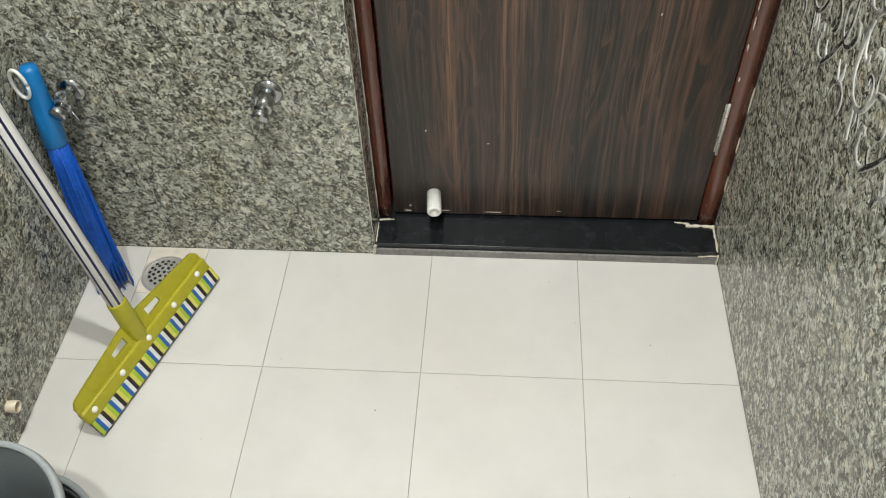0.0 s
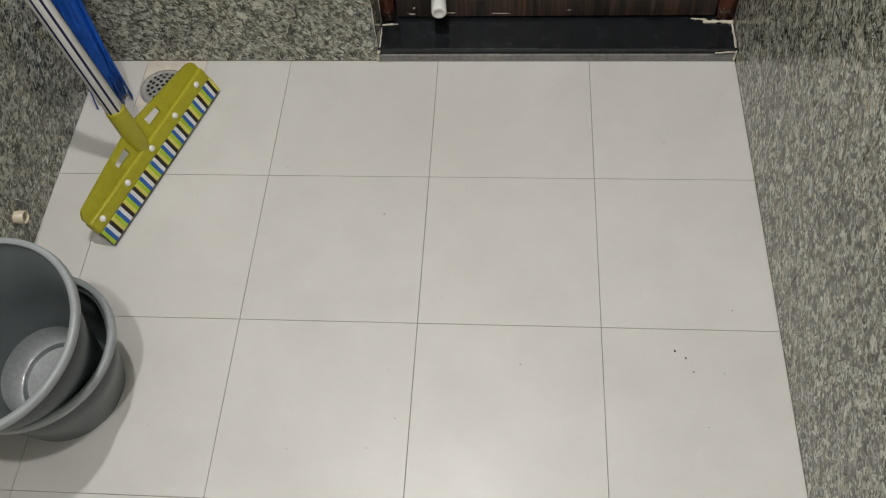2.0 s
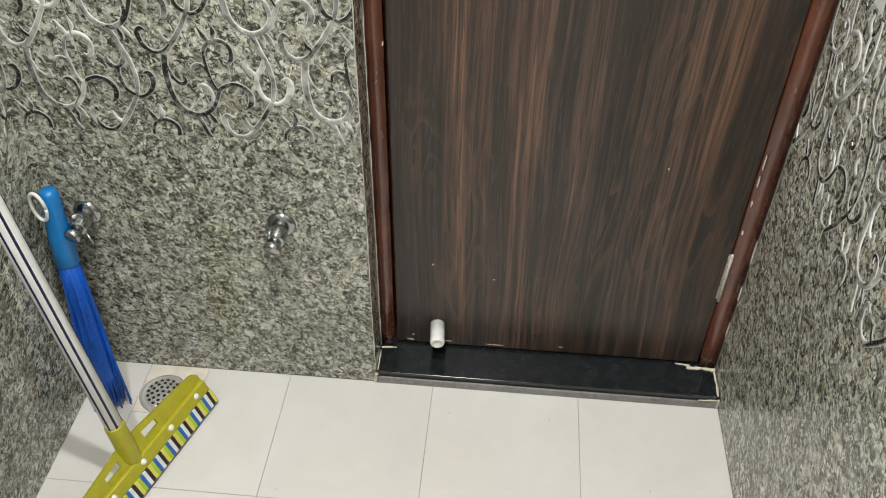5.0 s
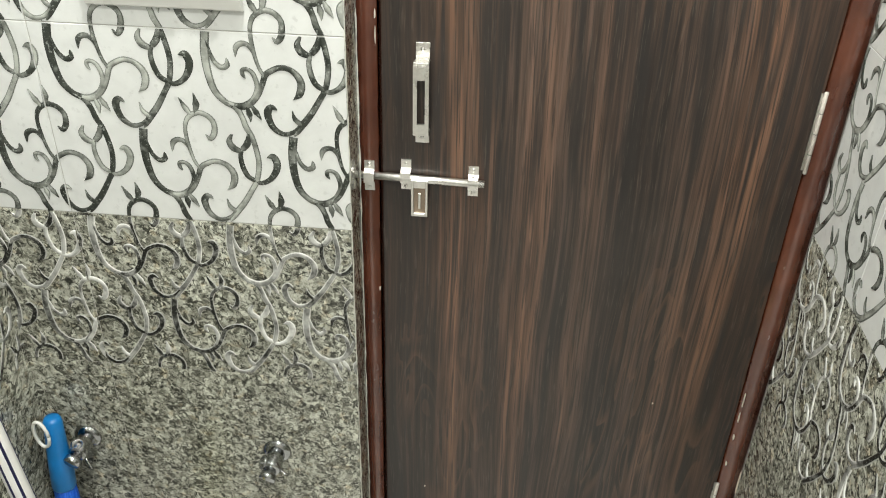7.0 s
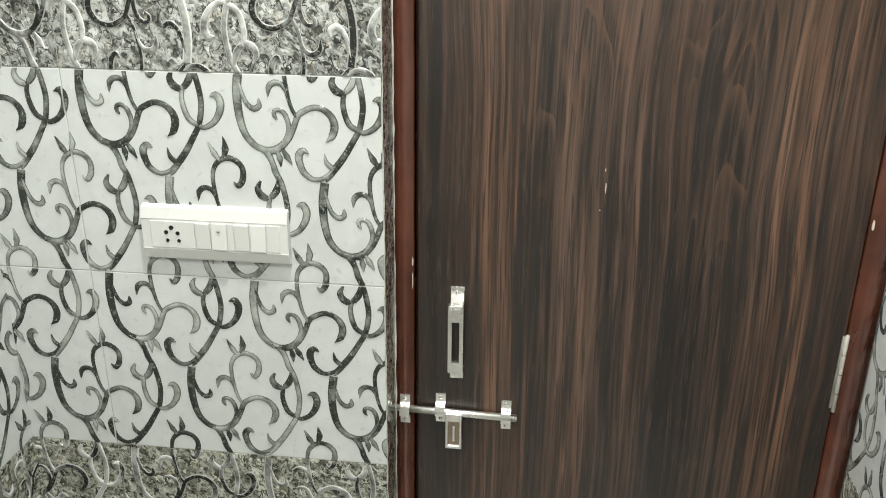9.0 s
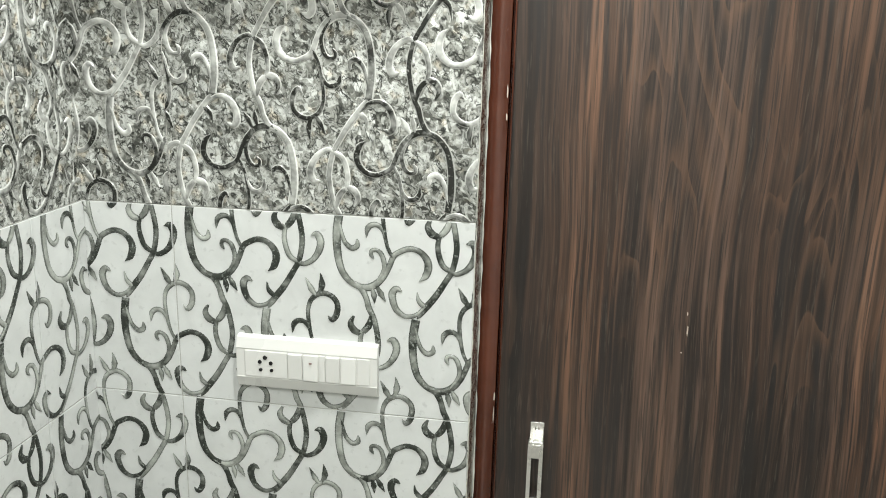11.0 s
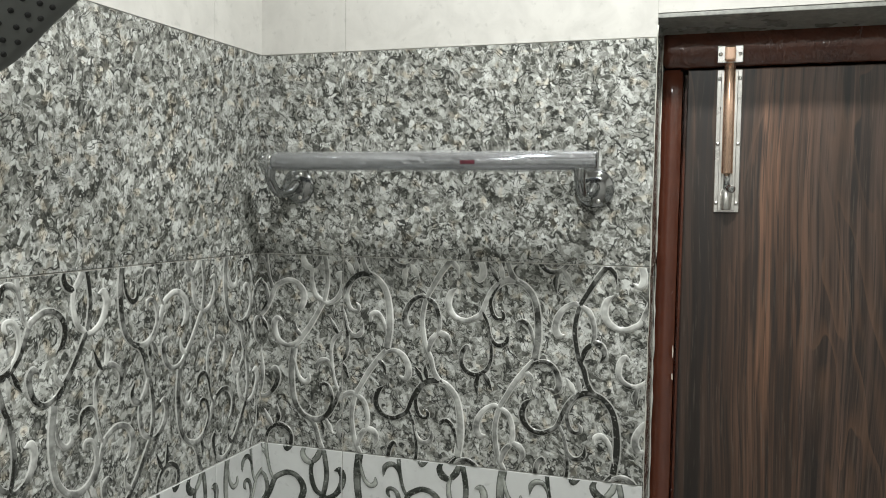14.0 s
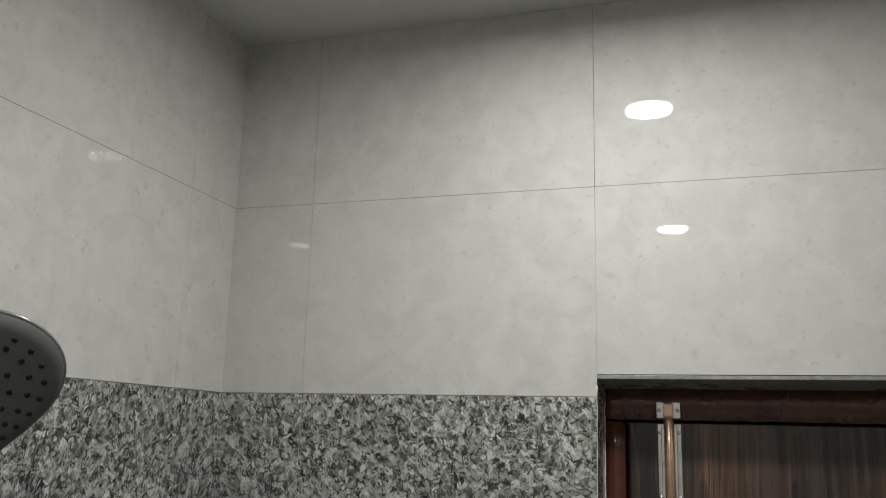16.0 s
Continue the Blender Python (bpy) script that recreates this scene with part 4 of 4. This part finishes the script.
# ---- angle valves ----
def angle_valve(x, z, outlet, knob, lever, label):
    v = thing("angle_valve", label, "valve", "angle valves on the wall", at=pose(x, 0, z))
    part("flange", lathe([(0, 0.0003), (0.026, 0.0003), (0.0265, 0.002), (0.022, 0.007), (0.013, 0.010), (0, 0.010)], 32, pose(0, 0, 0, 90)), M_DARK_CHROME, v, smooth=True)
    part("body", rod((0, -0.004, 0), (0, -0.048, 0), 0.0160, 24, 0.002), M_DARK_CHROME, v, smooth=True)
    part("collar", rod((0, -0.020, 0), (0, -0.029, 0), 0.0165, 6, 0.001), M_DARK_CHROME, v)
    o = Vector(outlet)
    e = Vector((0, -0.034, 0))
    spout = part("outlet", lathe([(0, 0), (0.0105, 0), (0.0105, o.length - 0.007), (0.0122, o.length - 0.006), (0.0122, o.length), (0.0078, o.length), (0.0074, o.length - 0.008), (0, o.length - 0.008)], 24, along(e, e + o)), M_DARK_CHROME, v, smooth=True)
    part("bore", lathe([(0, 0), (0.0074, 0)], 20, along(e + o * 0.72, e + o)), M_DARKHOLE, spout)
    k = Vector(knob)
    part("knob", lathe([(0, 0), (0.0085, 0), (0.0085, k.length * 0.52), (0.0145, k.length * 0.60), (0.0155, k.length * 0.70), (0.0155, k.length * 0.93), (0.0140, k.length), (0, k.length)], 24, along(e, e + k)), M_DARK_CHROME, v, "flat round chrome turning knob", smooth=True)
    pin = Vector(lever)
    part("lever", rod(e + pin * 0.3, e + pin, 0.0022, 10, 0.0006), M_DARK_CHROME, v, smooth=True)
    return v


angle_valve(-0.269, 0.421, (-0.017, -0.006, 0.011), (-0.005, -0.029, -0.010), (0.027, -0.016, -0.004), "small chrome angle valve on the stone-print wall")
angle_valve(-0.625, 0.418, (0.001, -0.006, 0.0185), (-0.006, -0.030, -0.008), (0.026, -0.020, -0.026), "small chrome angle valve beside the blue broom")

stub = thing("pipe_stub", "short cream plastic pipe stub in the wall near the floor", "pipe", at=pose(WEST - 0.016, -0.442, 0.075))
part("stub_tube", lathe([(0.0115, -0.004), (0.0115, 0.017), (0.0100, 0.018), (0.0085, 0.017), (0.0085, 0.003), (0, 0.003)], 24, pose(0, 0, 0, 0, 90)), M_CREAM, stub, smooth=True)
part("mortar_ring", cement_blob((0.0005, -0.014, -0.008), (0.0005, 0.014, 0.010), 0.006, 21), plain("dark_mortar", (0.10, 0.085, 0.06), 0.9, vary=0.3), stub, "dark mortar round the stub", smooth=True)

# ---- floor drain ----
DX, DY = -0.549, -0.076
drain = thing("floor_drain", "round perforated stainless floor drain cover in the corner", "drain", at=pose(DX, DY, 0))
part("cover", lathe([(0.049, 0.0), (0.049, 0.002), (0.046, 0.0044), (0.041, 0.0046), (0.038, 0.0026), (0.034, 0.0056), (0.018, 0.0082), (0.0, 0.0088)], 40), M_DRAIN, drain, smooth=True)
for ring, count, z in ((0.0, 1, 0.0088), (0.012, 6, 0.0085), (0.022, 11, 0.0076), (0.031, 16, 0.0061)):
    for i in range(count):
        a = 2 * math.pi * i / count
        part("drain_hole", lathe([(0, 0.0), (0.0036, 0.0)], 10, pose(ring * math.cos(a), ring * math.sin(a), z + 0.0004)), M_DARKHOLE, drain)

# ---- buckets ----
def shell_profile(bottom, top, high, wall=0.003, waist=0.0):
    """Outside up, over the edge, and down inside, of a tapered bucket."""
    half = (bottom + top) / 2 - waist
    return [(0, 0.004), (bottom - 0.008, 0.003), (bottom - 0.006, 0.0), (bottom - 0.001, 0.0), (bottom, 0.003), (half, high * 0.5), (top, high), (top - wall, high), (half - wall, high * 0.5),
            (bottom - wall, 0.024), (bottom - wall - 0.004, 0.020), (bottom - wall - 0.012, 0.0185), (0, 0.017)]


def rim_profile(top, high, out, tall):
    return [(top - 0.0045, high - 0.001), (top - 0.004, high + 0.002), (top + out * 0.5, high + 0.003), (top + out, high + 0.001), (top + out + 0.001, high - tall), (top + out - 0.0015, high - tall), (top + 0.001, high - 0.003)]


outer = thing("outer_bucket", "mid-grey plastic bucket standing on the floor tiles", "bucket", "nested buckets", at=pose(-0.556, -0.724, 0))
part("shell", lathe(shell_profile(0.090, 0.1225, 0.150), 64), M_GREY, outer, smooth=True)
part("rim", lathe(rim_profile(0.1225, 0.150, 0.0055, 0.008), 64, close=True), M_RIM, outer, "paler rolled rim", smooth=True)
bail = [Vector((0.1158 * math.cos(a), 0.1158 * math.sin(a), 0.128 + 0.018 * math.sin((a + radians(30)) * 1.4) ** 2)) for a in [radians(-30 + 130 * k / 16) for k in range(17)]]
part("bail", tube(bail, 0.0024, 8), M_GREY_DARK, outer, "dark grey bail lying inside the rim", smooth=True)
inner = thing("inner_bucket", "grey plastic bucket nested in another bucket", "bucket", "nested buckets", at=pose(-0.550, -0.725, 0.029, 7.6, -3.4, 0))
part("shell", lathe(shell_profile(0.074, 0.1385, 0.236, waist=0.004), 72), M_GREY, inner, smooth=True)
part("rim", lathe(rim_profile(0.1380, 0.236, 0.0050, 0.008), 72, close=True), M_RIM, inner, "pale grey flat rim", smooth=True)
# Wet plastic; its pale colour also holds the lamplight on the lower inside.
part("bottom", lathe([(0, 0.0190), (0.050, 0.0186), (0.060, 0.0184), (0.0650, 0.022), (0.0700, 0.032), (0.0726, 0.045), (0.0740, 0.056)], 48), plain("wet_lamplit_plastic", (0.30, 0.315, 0.32), 0.12, vary=0.15, scale=120, bump=0.5), inner, "wet bottom with painted lamplight", smooth=True)
part("base_ring", lathe([(0.052, 0.0176), (0.054, 0.0205), (0.056, 0.0205), (0.058, 0.0178)], 64), M_GREY, inner, "moulded ring inside the bottom", smooth=True)

# ---- broom ----
TOP, NECK, TIP = Vector((-0.657, -0.040, 0.498)), Vector((-0.664, -0.052, 0.338)), Vector((-0.641, -0.112, 0.012))
broom = thing("hand_broom", "blue plastic hand broom standing on its bristles in the corner", "broom")
n = (TOP - NECK).length
part("handle", lathe([(0, 0), (0.0200, 0), (0.0215, 0.004), (0.0205, n * 0.35), (0.0175, n * 0.7), (0.0160, n - 0.008), (0.0130, n), (0, n + 0.001)], 28, along(NECK, TOP)), M_BLUE, broom, smooth=True)
loop = [TOP + Vector((-0.014 + 0.0150 * math.cos(a), -0.021 - 0.004 * math.cos(a), -0.022 + 0.029 * math.sin(a))) for a in [2 * math.pi * k / 24 for k in range(25)]]
part("hanging_loop", tube(loop, 0.0032, 8), M_PVC, broom, "white plastic hanging loop", smooth=True)
rng = random.Random(11)
bm = bmesh.new()
axis = (TIP - NECK)
sa = axis.cross(Vector((0, 0, 1))).normalized()
sb = axis.normalized().cross(sa)
add_lathe(bm, [(0, 0), (0.016, 0.0), (0.019, axis.length * 0.4), (0.022, axis.length * 0.8), (0.010, axis.length * 0.9), (0, axis.length * 0.9)], 20, along(NECK, TIP))
for i in range(240):
    r, a = math.sqrt(rng.random()), rng.uniform(0, 6.283)
    r0, r1 = 0.0185 * r, 0.023 * r + rng.uniform(-0.002, 0.003) + (0.014 if i % 40 == 0 else 0)
    a1 = a + rng.uniform(-0.25, 0.25)
    stop_at = rng.uniform(0.93, 1.015) if i % 40 else 1.03
    p0 = NECK + 0.004 * (TOP - NECK).normalized() + r0 * (math.cos(a) * sa + math.sin(a) * sb)
    p1 = NECK + axis * stop_at + r1 * (math.cos(a1) * sa * 1.15 + math.sin(a1) * sb * 0.8)
    pm = p0.lerp(p1, 0.5) + 0.004 * Vector((rng.uniform(-1, 1), rng.uniform(-1, 1), 0))
    for q in (p0, pm, p1):
        q.x = max(q.x, WEST + 0.003)
        q.y = min(q.y, -0.004)
        q.z = max(q.z, 0.002)
    add_tube(bm, smooth_path([p0, pm, p1], 3), 0.0016, 5)
part("bristles", bm, M_BRISTLE, broom, "splayed dark blue nylon bristles", smooth=True)

# ---- floor squeegee ----
SA, SB = Vector((-0.440, -0.082, 0)), Vector((-0.560, -0.452, 0))
POLE = Vector((-0.1347, 0.0546, 1.0)).normalized()
QX = (SA - SB).normalized()
QZ = (0.41 * Vector((-QX.y, QX.x, 0)) + 0.912 * Vector((0, 0, 1))).normalized()
QY = QZ.cross(QX)
QM = Matrix.Translation((SA + SB) / 2 + Vector((0, 0, 0.003))) @ Matrix((QX, QY, QZ)).transposed().to_4x4()
QI = QM.inverted()
LONG = (SA - SB).length / 2
squeegee = thing("floor_squeegee", "olive green floor squeegee with striped rubber blade, leaning on the wall", "squeegee", at=QM)
part("blade_holder", box((-LONG, -0.011, 0.031), (LONG, 0.008, 0.060), 0.005, 3), M_OLIVE, squeegee)


def web_top(x):
    """The upper outline of the holder's web, rounded at its ends."""
    a = abs(x) / LONG
    top = 0.104 - 0.020 * min(1.0, a / 0.9)
    if a > 0.9:
        top -= 0.022 * (1 - math.sqrt(max(0.0, 1 - ((a - 0.9) / 0.1) ** 2)))
    return top


bm = bmesh.new()
cols = sorted({round(-LONG + 0.002 + (2 * LONG - 0.004) * k / 56, 5) for k in range(57)} | {-0.078, -0.040, 0.028, 0.066})
for x0, x1 in zip(cols, cols[1:]):
    mid = abs((x0 + x1) / 2 + 0.006)
    runs = [(0.064, 0.078), None] if 0.034 < mid < 0.072 else [None]
    spans = [(0.056, 0.071, 0.056, 0.071), (web_top(x0) - 0.012, web_top(x0), web_top(x1) - 0.012, web_top(x1))] if len(runs) == 2 else [(0.056, web_top(x0), 0.056, web_top(x1))]
    for a0, b0, a1, b1 in spans:
        q = [bm.verts.new(c) for c in ((x0, -0.004, a0), (x1, -0.004, a1), (x1, -0.004, b1), (x0, -0.004, b0))]
        bm.faces.new(q)
bmesh.ops.remove_doubles(bm, verts=bm.verts, dist=0.0003)
ext = bmesh.ops.extrude_face_region(bm, geom=bm.faces[:])
bmesh.ops.translate(bm, verts=[v for v in ext["geom"] if isinstance(v, bmesh.types.BMVert)], vec=(0, 0.007, 0))
bmesh.ops.recalc_face_normals(bm, faces=bm.faces)
part("web", bm, M_OLIVE, squeegee, "olive web with two slots")
local_pole = (QI.to_3x3() @ POLE).normalized()
base = QI @ Vector((-0.540, -0.2655, 0.124))
foot, neck = base - local_pole * 0.080, base + local_pole * 0.030
part("socket", lathe([(0, 0.0), (0.012, 0.001), (0.0165, 0.008), (0.0185, 0.020), (0.0183, 0.06), (0.0180, 0.106), (0.0170, 0.110), (0, 0.110)], 30, along(foot, neck)), M_OLIVE, squeegee, "tapered olive pole socket", smooth=True)
for x in (-0.171, -0.089, -0.006, 0.077, 0.159):
    part("rivet", lathe([(0, 0.0045), (0.0035, 0.004), (0.0060, 0.0016), (0.0064, -0.001)], 16, pose(x, -0.011, 0.047, 90)), M_PVC, squeegee, "white plastic rivet", smooth=True)
STRIPES = [plain("stripe_lime", (0.36, 0.50, 0.03), 0.5), plain("stripe_blue", (0.02, 0.11, 0.40), 0.5), plain("stripe_white", (0.70, 0.72, 0.72), 0.5),
           plain("stripe_black", (0.02, 0.013, 0.012), 0.5), plain("stripe_tan", (0.62, 0.58, 0.12), 0.5)]
blade = part("rubber_blade", box((-LONG + 0.001, -0.010, 0.0), (LONG - 0.001, -0.003, 0.034), 0.001, 1), STRIPES[3], squeegee, "rubber blade striped lime, blue, white, black and tan")
STRIPE_W = (2 * LONG - 0.002) / 50
stripe_meshes = [finish("stripe", box((0, -0.0130, 0.001), (STRIPE_W, -0.0098, 0.0335), 0.0007, 1), m) for m in STRIPES]
for k in range(50):
    ob = new("stripe", stripe_meshes[k % 5])
    ob.parent, ob.matrix_basis = blade, pose(-LONG + 0.001 + k * STRIPE_W, 0, 0)
p0, p1 = base + local_pole * 0.02, base + local_pole * 0.915
pole = part("pole", rod(p0, p1, 0.0155, 30, 0.002), M_POLE, squeegee, "pale plastic-coated pole with navy stripes", smooth=True)
view = QI.to_3x3() @ Vector((0.45, -0.65, 0.6))
view = (view - view.dot(local_pole) * local_pole).normalized()
side = local_pole.cross(view)
for a in (-38, 12, 90, 140, 200, 250):
    d = math.cos(radians(a)) * view + math.sin(radians(a)) * side
    part("navy_stripe", tube([p0 + d * 0.0138 + local_pole * 0.002, p1 + d * 0.0138 - local_pole * 0.002], 0.0027, 10), M_NAVY, pole)

# ---- grit on the floor ----
rng = random.Random(17)
bm = bmesh.new()
for x, y, r in [(0.414, -0.63, 0.0018), (0.43, -0.642, 0.0015), (0.44, -0.665, 0.0012), (0.512, -0.555, 0.001), (0.17, -0.66, 0.001), (-0.075, -0.375, 0.0012), (0.43, -0.21, 0.001)] + [(rng.uniform(-0.6, 0.55), rng.uniform(-1.1, -0.02), rng.uniform(0.0004, 0.0008)) for _ in range(40)]:
    bmesh.ops.create_icosphere(bm, subdivisions=1, radius=r, matrix=pose(x, y, r * 0.4, 0, 0, rng.uniform(0, 90)) @ Matrix.Diagonal((1, 1.6, 0.7, 1)))
grit = tagged(new("floor_grit", finish("floor_grit", bm, plain("dark_grit", (0.06, 0.05, 0.04), 0.9))), "scattered dark specks of grit on the floor tiles", "grit", kind="stuff")
